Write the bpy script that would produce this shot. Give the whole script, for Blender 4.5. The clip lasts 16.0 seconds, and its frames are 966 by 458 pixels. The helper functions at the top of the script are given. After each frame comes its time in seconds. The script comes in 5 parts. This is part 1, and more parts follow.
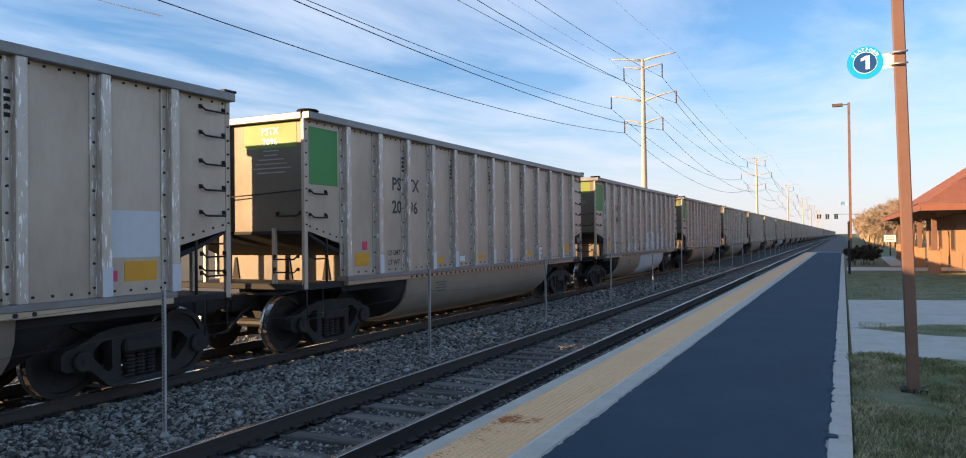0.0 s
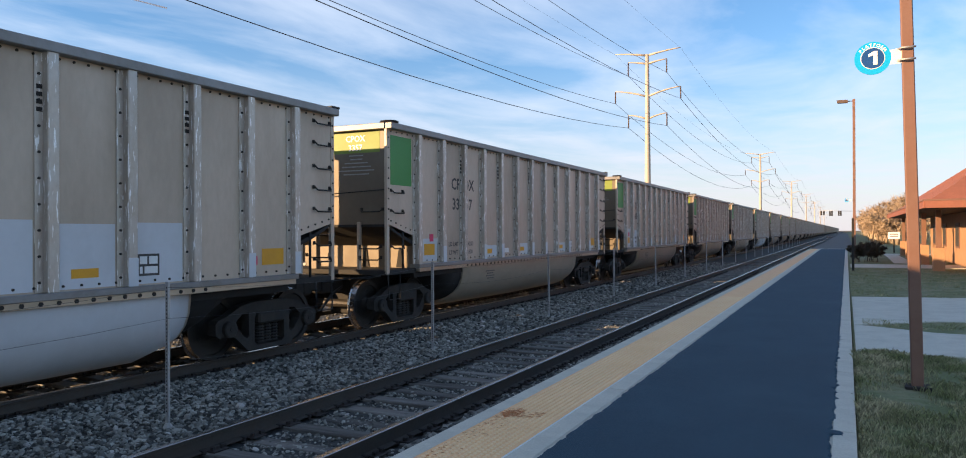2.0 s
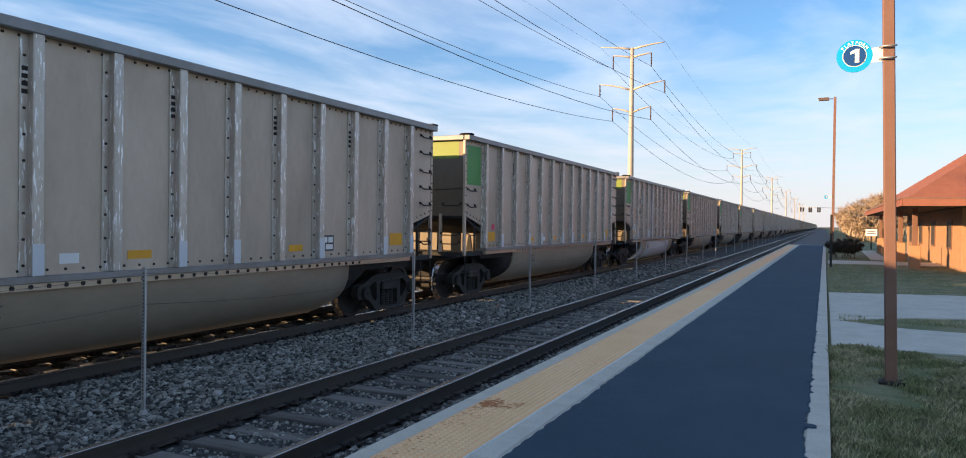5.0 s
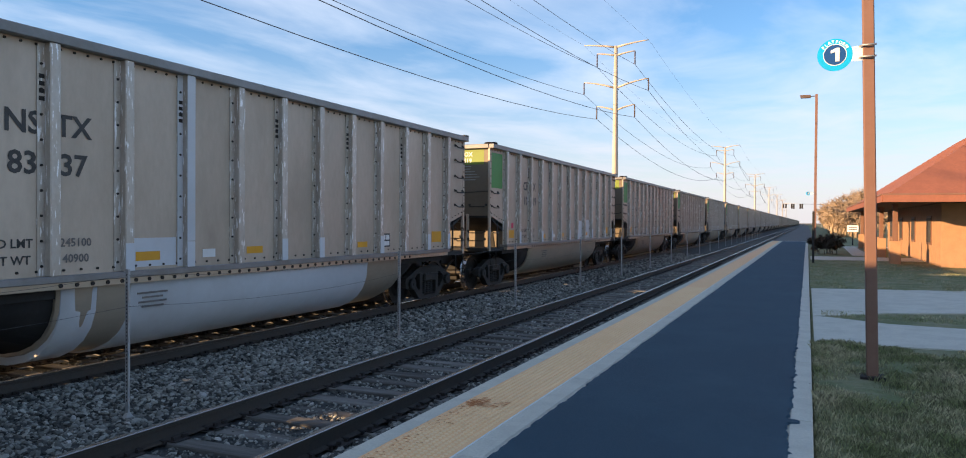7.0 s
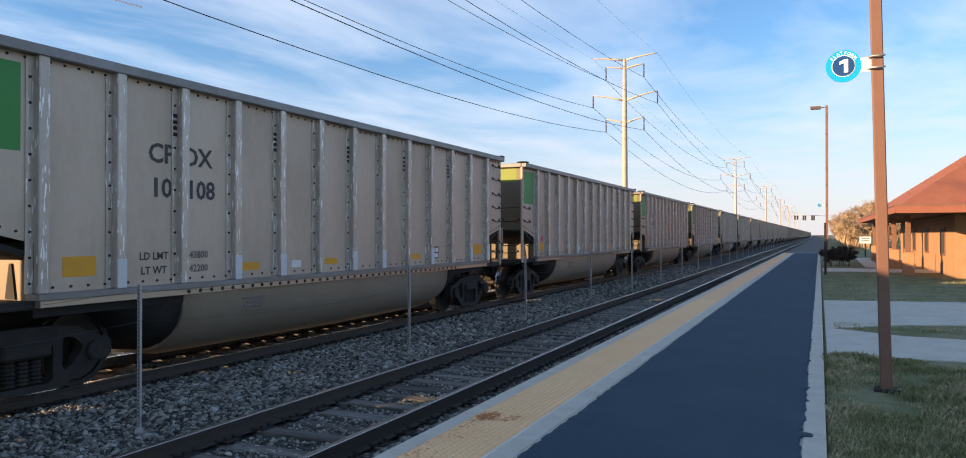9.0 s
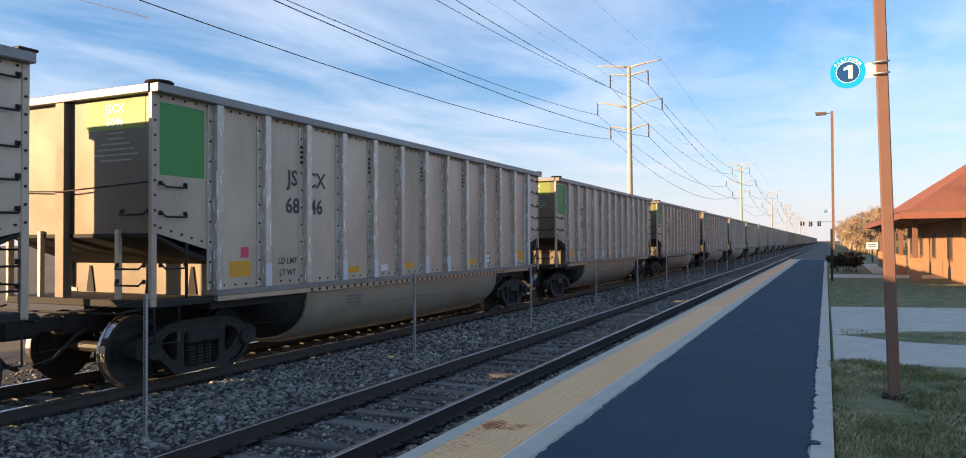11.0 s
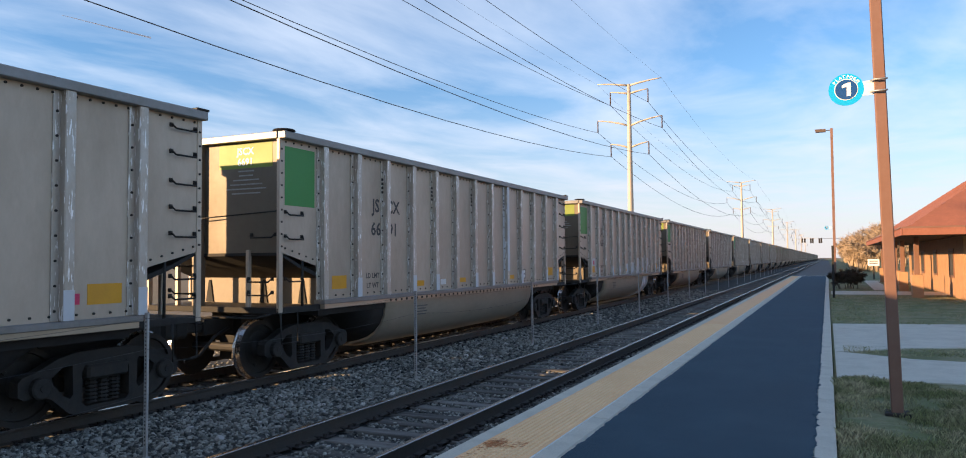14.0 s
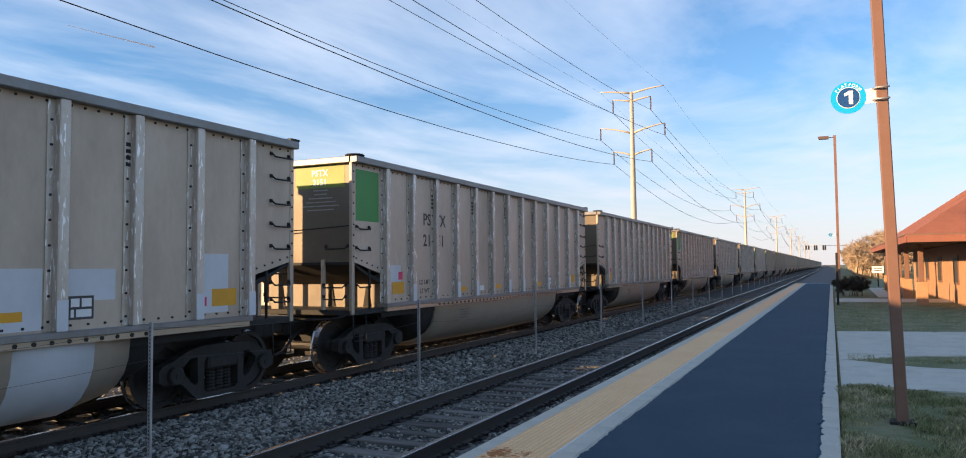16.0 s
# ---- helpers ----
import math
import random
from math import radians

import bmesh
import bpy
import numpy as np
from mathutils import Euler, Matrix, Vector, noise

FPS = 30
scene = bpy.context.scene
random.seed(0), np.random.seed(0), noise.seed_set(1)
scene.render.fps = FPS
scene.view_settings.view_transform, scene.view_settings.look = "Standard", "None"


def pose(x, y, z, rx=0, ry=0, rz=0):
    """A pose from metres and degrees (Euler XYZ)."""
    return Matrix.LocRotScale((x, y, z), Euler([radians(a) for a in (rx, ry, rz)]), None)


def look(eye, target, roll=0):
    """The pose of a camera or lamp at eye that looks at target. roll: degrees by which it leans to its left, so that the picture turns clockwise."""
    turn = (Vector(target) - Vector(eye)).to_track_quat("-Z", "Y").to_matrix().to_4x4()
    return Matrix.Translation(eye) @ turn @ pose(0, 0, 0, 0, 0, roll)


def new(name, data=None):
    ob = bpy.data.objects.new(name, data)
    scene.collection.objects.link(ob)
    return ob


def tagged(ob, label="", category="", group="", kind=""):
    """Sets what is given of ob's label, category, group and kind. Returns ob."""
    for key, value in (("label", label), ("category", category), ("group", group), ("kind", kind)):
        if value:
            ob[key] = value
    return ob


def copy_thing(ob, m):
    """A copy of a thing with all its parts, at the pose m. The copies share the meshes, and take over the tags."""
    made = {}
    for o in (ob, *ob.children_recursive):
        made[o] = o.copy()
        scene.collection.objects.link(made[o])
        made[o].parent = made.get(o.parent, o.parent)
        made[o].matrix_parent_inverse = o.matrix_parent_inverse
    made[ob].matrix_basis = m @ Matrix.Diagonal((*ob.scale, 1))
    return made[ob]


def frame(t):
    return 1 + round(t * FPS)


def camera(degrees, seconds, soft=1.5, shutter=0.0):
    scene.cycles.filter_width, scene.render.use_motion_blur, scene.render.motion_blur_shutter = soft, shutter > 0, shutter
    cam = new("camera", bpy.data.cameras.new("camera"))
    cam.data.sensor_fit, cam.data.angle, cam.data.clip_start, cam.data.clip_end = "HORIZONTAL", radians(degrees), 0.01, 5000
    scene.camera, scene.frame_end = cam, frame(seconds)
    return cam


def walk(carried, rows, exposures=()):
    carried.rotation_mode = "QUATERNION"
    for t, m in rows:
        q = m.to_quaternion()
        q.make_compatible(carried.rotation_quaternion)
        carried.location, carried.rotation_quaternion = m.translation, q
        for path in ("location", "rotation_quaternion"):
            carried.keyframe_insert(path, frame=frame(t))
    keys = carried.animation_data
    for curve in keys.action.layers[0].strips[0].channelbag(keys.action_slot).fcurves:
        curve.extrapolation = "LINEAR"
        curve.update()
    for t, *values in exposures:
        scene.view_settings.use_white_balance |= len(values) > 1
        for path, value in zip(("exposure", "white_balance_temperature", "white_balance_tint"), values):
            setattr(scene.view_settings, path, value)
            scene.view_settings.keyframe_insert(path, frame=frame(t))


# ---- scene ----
# World: y runs along the tracks away from the camera, x to the right, z = 0 at the top of the rails.
cam = camera(66.15, 16.0, 1.0, 0.0)
EYE = (0.0, 0.0, 1.945)


def aim(yaw, pitch, roll, dx, dy, dz):
    """Camera pose: degrees to the left of the track, above the level, and of lean; metres of sway about the eye."""
    eye = Vector(EYE) + Vector((dx, dy, dz))
    a, b = radians(yaw), radians(pitch)
    way = Vector((-math.sin(a) * math.cos(b), math.cos(a) * math.cos(b), math.sin(b)))
    return look(eye, eye + way * 10, roll)


walk(cam, [
    (0, aim(25.893, 0.670, -0.675, 0.006, -0.006, 0.000)),
    (0.5, aim(26.073, 0.582, -0.488, -0.007, 0.007, -0.005)),
    (1, aim(26.191, 0.482, -0.456, -0.012, 0.008, 0.001)),
    (1.5, aim(26.179, 0.386, -0.420, -0.015, 0.010, -0.005)),
    (2, aim(26.113, 0.230, -0.265, -0.016, 0.005, -0.005)),
    (2.5, aim(26.056, 0.082, -0.195, -0.012, 0.004, -0.003)),
    (3, aim(25.946, -0.054, -0.073, -0.006, 0.011, -0.006)),
    (3.5, aim(25.743, -0.195, 0.215, -0.011, 0.010, -0.004)),
    (4, aim(25.560, -0.242, 0.454, -0.016, 0.016, -0.011)),
    (6.5, aim(23.558, -0.729, 0.505, -0.011, 0.027, -0.004)),
    (7, aim(23.628, -0.604, 0.317, -0.010, 0.011, 0.002)),
    (7.5, aim(23.810, -0.361, 0.291, -0.013, 0.010, -0.002)),
    (8, aim(24.050, -0.137, 0.218, -0.010, -0.001, -0.000)),
    (8.5, aim(24.243, 0.184, 0.044, 0.001, -0.002, 0.000)),
    (9, aim(24.409, 0.451, -0.032, 0.004, 0.002, -0.000)),
    (11.5, aim(24.911, 1.201, -0.386, 0.010, 0.004, 0.005)),
    (12, aim(24.942, 1.405, -0.562, 0.006, 0.006, -0.001)),
    (12.5, aim(24.958, 1.585, -0.743, 0.006, -0.005, 0.005)),
    (13, aim(24.955, 1.869, -0.677, 0.007, -0.012, 0.006)),
    (13.5, aim(24.953, 2.165, -0.710, 0.016, -0.015, 0.000)),
    (14, aim(24.877, 2.413, -0.471, 0.017, -0.015, 0.002)),
    (14.5, aim(24.856, 2.728, -0.440, 0.011, -0.019, 0.004)),
    (15, aim(24.942, 2.842, -0.196, 0.011, -0.015, 0.005)),
    (15.5, aim(24.989, 2.911, -0.340, 0.019, -0.017, 0.007)),
    (16, aim(25.118, 3.021, -0.603, 0.025, -0.026, 0.013)),
], [(0.0, 1.2, 6350, 10), (16.0, 1.2, 6350, 10)])

# ---------------------------------------------------------------- light
SUN_WAY = Vector((1.0, 0.98, -0.300)).normalized()      # the way the sunlight travels
sun = new("sun", bpy.data.lights.new("sun", "SUN"))
sun.data.energy, sun.data.angle, sun.data.color = 5.0, radians(0.5), (1.0, 0.64, 0.33)
sun.matrix_world = look((-60, -50, 40), Vector((-60, -50, 40)) + SUN_WAY)

world = bpy.data.worlds.new("world")
scene.world = world
world.use_nodes = True


def build_world():
    nt = world.node_tree
    nt.nodes.clear()
    n, l = nt.nodes.new, nt.links.new
    out, bg = n("ShaderNodeOutputWorld"), n("ShaderNodeBackground")
    sky = n("ShaderNodeTexSky")
    sky.sky_type, sky.sun_disc = "NISHITA", False
    sky.sun_elevation = math.asin(-SUN_WAY.z)
    sky.sun_rotation = math.atan2(-SUN_WAY.x, -SUN_WAY.y) % (2 * math.pi)
    sky.air_density, sky.dust_density, sky.ozone_density = 1.0, 0.15, 4.0
    tc = n("ShaderNodeTexCoord")
    # thin cirrus: the sky's direction laid on a high flat sheet
    sep = n("ShaderNodeSeparateXYZ")
    l(tc.outputs["Generated"], sep.inputs[0])
    zz = n("ShaderNodeMath"); zz.operation = "MAXIMUM"; zz.inputs[1].default_value = 0.03
    l(sep.outputs["Z"], zz.inputs[0])
    dv = n("ShaderNodeVectorMath"); dv.operation = "DIVIDE"
    cz = n("ShaderNodeCombineXYZ")
    for i in range(3):
        l(zz.outputs[0], cz.inputs[i])
    l(tc.outputs["Generated"], dv.inputs[0]); l(cz.outputs[0], dv.inputs[1])
    mp = n("ShaderNodeMapping")
    mp.inputs["Rotation"].default_value = (0, 0, radians(28))
    mp.inputs["Scale"].default_value = (0.5, 0.26, 0.0)
    l(dv.outputs[0], mp.inputs["Vector"])
    no = n("ShaderNodeTexNoise")
    no.inputs["Scale"].default_value, no.inputs["Detail"].default_value = 1.9, 7.0
    no.inputs["Roughness"].default_value, no.inputs["Distortion"].default_value = 0.56, 0.35
    l(mp.outputs[0], no.inputs["Vector"])
    ramp = n("ShaderNodeValToRGB")
    ramp.color_ramp.elements[0].position, ramp.color_ramp.elements[1].position = 0.40, 0.80
    l(no.outputs["Fac"], ramp.inputs[0])
    fac = n("ShaderNodeMath"); fac.operation = "MULTIPLY"; fac.inputs[1].default_value = 0.8
    l(ramp.outputs[0], fac.inputs[0])
    mix = n("ShaderNodeMix"); mix.data_type = "RGBA"
    mix.inputs["B"].default_value = CLOUD
    l(fac.outputs[0], mix.inputs["Factor"]); l(sky.outputs[0], mix.inputs["A"])
    # pale haze towards the horizon
    hz = n("ShaderNodeMapRange"); hz.interpolation_type = "SMOOTHSTEP"
    hz.inputs["From Min"].default_value, hz.inputs["From Max"].default_value = -0.06, 0.26
    hz.inputs["To Min"].default_value, hz.inputs["To Max"].default_value = 0.9, 0.0
    l(sep.outputs["Z"], hz.inputs["Value"])
    mh = n("ShaderNodeMix"); mh.data_type = "RGBA"
    mh.inputs["B"].default_value = HAZE
    l(hz.outputs[0], mh.inputs["Factor"]); l(mix.outputs["Result"], mh.inputs["A"])
    l(mh.outputs["Result"], bg.inputs[0])
    bg.inputs[1].default_value = SKY_STRENGTH
    l(bg.outputs[0], out.inputs[0])


SKY_STRENGTH = 0.10
CLOUD = (4.2, 4.55, 5.2, 1.0)
HAZE = (3.75, 3.4, 3.6, 1.0)
build_world()


# ---------------------------------------------------------------- materials
def material(name, colour, rough=0.7, metal=0.0, grain=30.0, vary=0.25, stain=None, stain_scale=1.5, stain_amount=0.5,
             bump=0.2, bump_scale=None, stretch=(1, 1, 1), island=0.0, random_object=0.0):
    """A surface with grain and stains at two scales, in object space at real size."""
    m = bpy.data.materials.new(name)
    m.use_nodes = True
    nt = m.node_tree
    n, l = nt.nodes.new, nt.links.new
    bsdf = nt.nodes["Principled BSDF"]
    bsdf.inputs["Roughness"].default_value, bsdf.inputs["Metallic"].default_value = rough, metal
    tc = n("ShaderNodeTexCoord")
    mp = n("ShaderNodeMapping")
    mp.inputs["Scale"].default_value = stretch
    l(tc.outputs["Object"], mp.inputs["Vector"])
    if random_object:
        oi = n("ShaderNodeObjectInfo")
        sc = n("ShaderNodeMath"); sc.operation = "MULTIPLY"; sc.inputs[1].default_value = 37.0
        l(oi.outputs["Random"], sc.inputs[0])
        cb = n("ShaderNodeCombineXYZ")
        for i in range(3):
            l(sc.outputs[0], cb.inputs[i])
        l(cb.outputs[0], mp.inputs["Location"])
    fine = n("ShaderNodeTexNoise")
    fine.inputs["Scale"].default_value, fine.inputs["Detail"].default_value = grain, 6.0
    l(mp.outputs[0], fine.inputs["Vector"])
    big = n("ShaderNodeTexNoise")
    big.inputs["Scale"].default_value, big.inputs["Detail"].default_value = stain_scale, 7.0
    big.inputs["Roughness"].default_value = 0.65
    l(mp.outputs[0], big.inputs["Vector"])
    dark = tuple(c * (1 - vary) for c in colour)
    light = tuple(min(1, c * (1 + vary)) for c in colour)
    mx = n("ShaderNodeMix"); mx.data_type = "RGBA"
    mx.inputs["A"].default_value, mx.inputs["B"].default_value = (*dark, 1), (*light, 1)
    l(fine.outputs["Fac"], mx.inputs["Factor"])
    r = n("ShaderNodeValToRGB")
    r.color_ramp.elements[0].position, r.color_ramp.elements[1].position = 0.42, 0.68
    l(big.outputs["Fac"], r.inputs[0])
    am = n("ShaderNodeMath"); am.operation = "MULTIPLY"; am.inputs[1].default_value = stain_amount
    l(r.outputs[0], am.inputs[0])
    m2 = n("ShaderNodeMix"); m2.data_type = "RGBA"
    m2.inputs["B"].default_value = (*(stain or tuple(c * 0.55 for c in colour)), 1)
    l(am.outputs[0], m2.inputs["Factor"]); l(mx.outputs["Result"], m2.inputs["A"])
    last = m2.outputs["Result"]
    if island or random_object:
        g = n("ShaderNodeNewGeometry") if island else oi
        src_out = g.outputs["Random Per Island"] if island else g.outputs["Random"]
        k = island or random_object
        mr = n("ShaderNodeMapRange")
        mr.inputs["To Min"].default_value, mr.inputs["To Max"].default_value = 1 - k, 1 + k
        l(src_out, mr.inputs["Value"])
        hs = n("ShaderNodeHueSaturation")
        l(mr.outputs[0], hs.inputs["Value"]); l(last, hs.inputs["Color"])
        last = hs.outputs["Color"]
    l(last, bsdf.inputs["Base Color"])
    rr = n("ShaderNodeMapRange")
    rr.inputs["To Min"].default_value, rr.inputs["To Max"].default_value = max(0.03, rough - 0.12), min(1, rough + 0.12)
    l(big.outputs["Fac"], rr.inputs["Value"]); l(rr.outputs[0], bsdf.inputs["Roughness"])
    if bump:
        bp = n("ShaderNodeBump")
        bp.inputs["Strength"].default_value, bp.inputs["Distance"].default_value = bump, 0.01
        if bump_scale:
            bn = n("ShaderNodeTexNoise"); bn.inputs["Scale"].default_value, bn.inputs["Detail"].default_value = bump_scale, 5
            l(mp.outputs[0], bn.inputs["Vector"]); l(bn.outputs["Fac"], bp.inputs["Height"])
        else:
            l(fine.outputs["Fac"], bp.inputs["Height"])
        l(bp.outputs[0], bsdf.inputs["Normal"])
    return m


M_SIDE = material("car_aluminium", (0.53, 0.44, 0.345), 0.5, 0.25, 14, 0.1, (0.34, 0.265, 0.19), 0.8, 0.6, 0.06, stretch=(1, 1, 0.45), random_object=0.1)
M_POST = material("post_aluminium", (0.48, 0.42, 0.35), 0.42, 0.35, 20, 0.15, (0.62, 0.60, 0.56), 2.6, 0.55, 0.08, stretch=(1.6, 1.6, 0.9), random_object=0.1)


def worn(m, scale, low, high, colour):
    """Adds bright flecks, long in z, where the paint has gone."""
    nt = m.node_tree
    n, l = nt.nodes.new, nt.links.new
    bsdf = nt.nodes["Principled BSDF"]
    old = bsdf.inputs["Base Color"].links[0].from_socket
    tc, mp, no = n("ShaderNodeTexCoord"), n("ShaderNodeMapping"), n("ShaderNodeTexNoise")
    mp.inputs["Scale"].default_value = scale
    oi, sc, cb = n("ShaderNodeObjectInfo"), n("ShaderNodeMath"), n("ShaderNodeCombineXYZ")
    sc.operation, sc.inputs[1].default_value = "MULTIPLY", 91.0
    l(oi.outputs["Random"], sc.inputs[0])
    for i in range(3):
        l(sc.outputs[0], cb.inputs[i])
    l(cb.outputs[0], mp.inputs["Location"])
    l(tc.outputs["Object"], mp.inputs["Vector"]); l(mp.outputs[0], no.inputs["Vector"])
    no.inputs["Scale"].default_value, no.inputs["Detail"].default_value = 1.0, 4.0
    r = n("ShaderNodeValToRGB")
    r.color_ramp.elements[0].position, r.color_ramp.elements[1].position = low, high
    l(no.outputs["Fac"], r.inputs[0])
    mx = n("ShaderNodeMix"); mx.data_type = "RGBA"
    mx.inputs["B"].default_value = (*colour, 1)
    l(r.outputs[0], mx.inputs["Factor"]); l(old, mx.inputs["A"])
    l(mx.outputs["Result"], bsdf.inputs["Base Color"])


worn(M_POST, (34, 34, 4.5), 0.60, 0.625, (0.88, 0.87, 0.85))
M_CHORD = material("chord_aluminium", (0.21, 0.2, 0.185), 0.45, 0.3, 25, 0.15, (0.36, 0.36, 0.37), 1.2, 0.5, 0.08)
M_END = material("end_plate", (0.17, 0.138, 0.098), 0.55, 0.15, 14, 0.1, (0.12, 0.095, 0.065), 1.1, 0.5, 0.06)
M_BLACK = material("black_iron", (0.018, 0.017, 0.016), 0.6, 0.3, 40, 0.3, (0.05, 0.04, 0.03), 3, 0.5, 0.2)
M_TRUCK = material("cast_steel_grime", (0.022, 0.021, 0.019), 0.8, 0.1, 25, 0.3, (0.06, 0.052, 0.042), 4, 0.5, 0.4)
M_WHEEL = material("wheel_steel", (0.024, 0.022, 0.02), 0.6, 0.3, 25, 0.3, (0.05, 0.04, 0.03), 4, 0.5, 0.2)
M_TREAD = material("worn_steel", (0.45, 0.42, 0.40), 0.25, 0.9, 40, 0.2, (0.25, 0.2, 0.16), 6, 0.4, 0.1)
M_TUB = material("tub_aluminium", (0.5, 0.42, 0.32), 0.36, 0.45, 12, 0.1, (0.30, 0.24, 0.17), 0.6, 0.55, 0.05, stretch=(1, 0.4, 1), random_object=0.1)
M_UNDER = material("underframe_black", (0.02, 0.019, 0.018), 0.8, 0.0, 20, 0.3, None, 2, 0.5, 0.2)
M_GREEN = material("green_paint", (0.04, 0.27, 0.05), 0.5, 0.0, 20, 0.08, (0.05, 0.2, 0.05), 1.2, 0.3, 0.03)
M_LIME = material("lime_paint", (0.2, 0.27, 0.035), 0.55, 0.0, 20, 0.08, (0.25, 0.26, 0.06), 1.2, 0.4, 0.03)
M_PATCH = material("pale_primer", (0.62, 0.64, 0.66), 0.5, 0.0, 10, 0.05, (0.48, 0.48, 0.47), 1.0, 0.45, 0.03)
M_ORANGE = material("reflective_yellow", (0.75, 0.36, 0.01), 0.4, 0.0, 60, 0.06, (0.6, 0.28, 0.02), 3, 0.4, 0.03)
M_PINK = material("pink_tag", (0.75, 0.05, 0.14), 0.5, 0.0, 30, 0.08, None, 5, 0.2, 0.0)
M_INK = material("lettering_black", (0.045, 0.043, 0.04), 0.6, 0.0, 30, 0.2, (0.12, 0.11, 0.1), 6, 0.5, 0.0)
M_PRINT = material("faded_print", (0.15, 0.14, 0.13), 0.6, 0.0, 30, 0.2, (0.25, 0.22, 0.19), 8, 0.6, 0.0)
M_FADED = material("faded_white", (0.36, 0.36, 0.33), 0.6, 0.0, 30, 0.2, (0.2, 0.2, 0.18), 8, 0.6, 0.0)
M_WHITE = material("white_paint", (0.78, 0.78, 0.76), 0.5, 0.0, 30, 0.05, (0.6, 0.6, 0.57), 3, 0.3, 0.02)
M_COAL = material("coal", (0.012, 0.012, 0.013), 0.55, 0.0, 20, 0.4, (0.03, 0.03, 0.03), 5, 0.4, 1.0)
M_GROUND = material("dry_ground", (0.16, 0.125, 0.075), 0.95, 0.0, 0.8, 0.3, (0.09, 0.085, 0.04), 0.05, 0.6, 0.3)
M_BALLAST = material("ballast_bed", (0.040, 0.043, 0.042), 0.9, 0.0, 28, 0.55, (0.025, 0.027, 0.027), 1.2, 0.5, 1.0, 22)
M_STONE = material("ballast_stone", (0.21, 0.205, 0.178), 0.8, 0.0, 60, 0.25, (0.06, 0.06, 0.055), 2, 0.5, 0.3, island=0.92)
M_PALE = material("pale_stone", (0.42, 0.40, 0.37), 0.8, 0.0, 40, 0.2, None, 5, 0.4, 0.3, island=0.3)
M_RAIL = material("rail_side", (0.062, 0.053, 0.044), 0.7, 0.3, 30, 0.25, (0.09, 0.06, 0.04), 2, 0.5, 0.2)
M_TIE = material("tie_wood", (0.155, 0.145, 0.13), 0.85, 0.0, 18, 0.4, (0.03, 0.027, 0.024), 3, 0.75, 0.5, stretch=(0.25, 3, 1), random_object=0.35)
M_PLATE = material("tie_plate_rust", (0.03, 0.026, 0.024), 0.8, 0.3, 30, 0.3, (0.06, 0.04, 0.03), 4, 0.5, 0.2)
M_CONCRETE = material("concrete", (0.60, 0.565, 0.47), 0.9, 0.0, 45, 0.22, (0.44, 0.415, 0.345), 2.2, 0.6, 0.4)
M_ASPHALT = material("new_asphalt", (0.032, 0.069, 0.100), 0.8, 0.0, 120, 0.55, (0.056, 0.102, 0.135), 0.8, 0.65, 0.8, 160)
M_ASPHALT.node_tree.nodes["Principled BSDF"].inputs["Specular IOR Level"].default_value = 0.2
M_ROAD = material("old_asphalt", (0.12, 0.12, 0.12), 0.9, 0.0, 60, 0.25, (0.08, 0.08, 0.08), 0.5, 0.5, 0.3)
M_TACTILE = material("tactile_yellow", (0.93, 0.55, 0.27), 0.75, 0.0, 60, 0.12, (0.84, 0.45, 0.20), 1.1, 0.5, 0.15)
M_DOME = material("tactile_dome", (0.99, 0.66, 0.37), 0.7, 0.0, 60, 0.1, (0.8, 0.5, 0.25), 1.1, 0.5, 0.1)
M_RUST = material("rust_stain", (0.55, 0.20, 0.06), 0.85, 0.0, 60, 0.3, (0.36, 0.14, 0.05), 9, 0.8, 0.1)
M_GRASS_BED = material("lawn_soil", (0.13, 0.15, 0.055), 0.95, 0.0, 30, 0.6, (0.36, 0.30, 0.19), 1.6, 0.65, 0.8)
M_BLADE = material("grass_blades", (0.19, 0.205, 0.08), 0.8, 0.0, 5, 0.35, (0.56, 0.47, 0.30), 1.5, 0.95, 0.0, island=0.55)
M_POLE = material("brown_painted_steel", (0.21, 0.115, 0.08), 0.5, 0.1, 30, 0.1, (0.17, 0.07, 0.04), 1.5, 0.5, 0.05)
M_LAMPHEAD = material("lamp_bronze", (0.12, 0.08, 0.06), 0.5, 0.2, 30, 0.1, None, 3, 0.3, 0.05)
M_GALV = material("galvanised", (0.42, 0.42, 0.42), 0.5, 0.5, 40, 0.15, (0.3, 0.29, 0.28), 5, 0.5, 0.05)
M_TOWER = material("tower_steel", (0.5, 0.44, 0.36), 0.6, 0.1, 5, 0.1, (0.42, 0.33, 0.24), 0.5, 0.5, 0.0)
M_WIRE = material("wire", (0.05, 0.055, 0.065), 0.5, 0.5, 10, 0.1, None, 1, 0.1, 0.0)
M_TRAIL = material("vapour", (0.8, 0.8, 0.82), 1.0, 0.0, 0.02, 0.05, None, 0.01, 0.1, 0.0)
M_CYAN = material("sign_cyan", (0.0, 0.38, 0.72), 0.4, 0.0, 30, 0.03, None, 2, 0.1, 0.0)
M_NAVY = material("sign_navy", (0.005, 0.06, 0.22), 0.4, 0.0, 30, 0.03, None, 2, 0.1, 0.0)
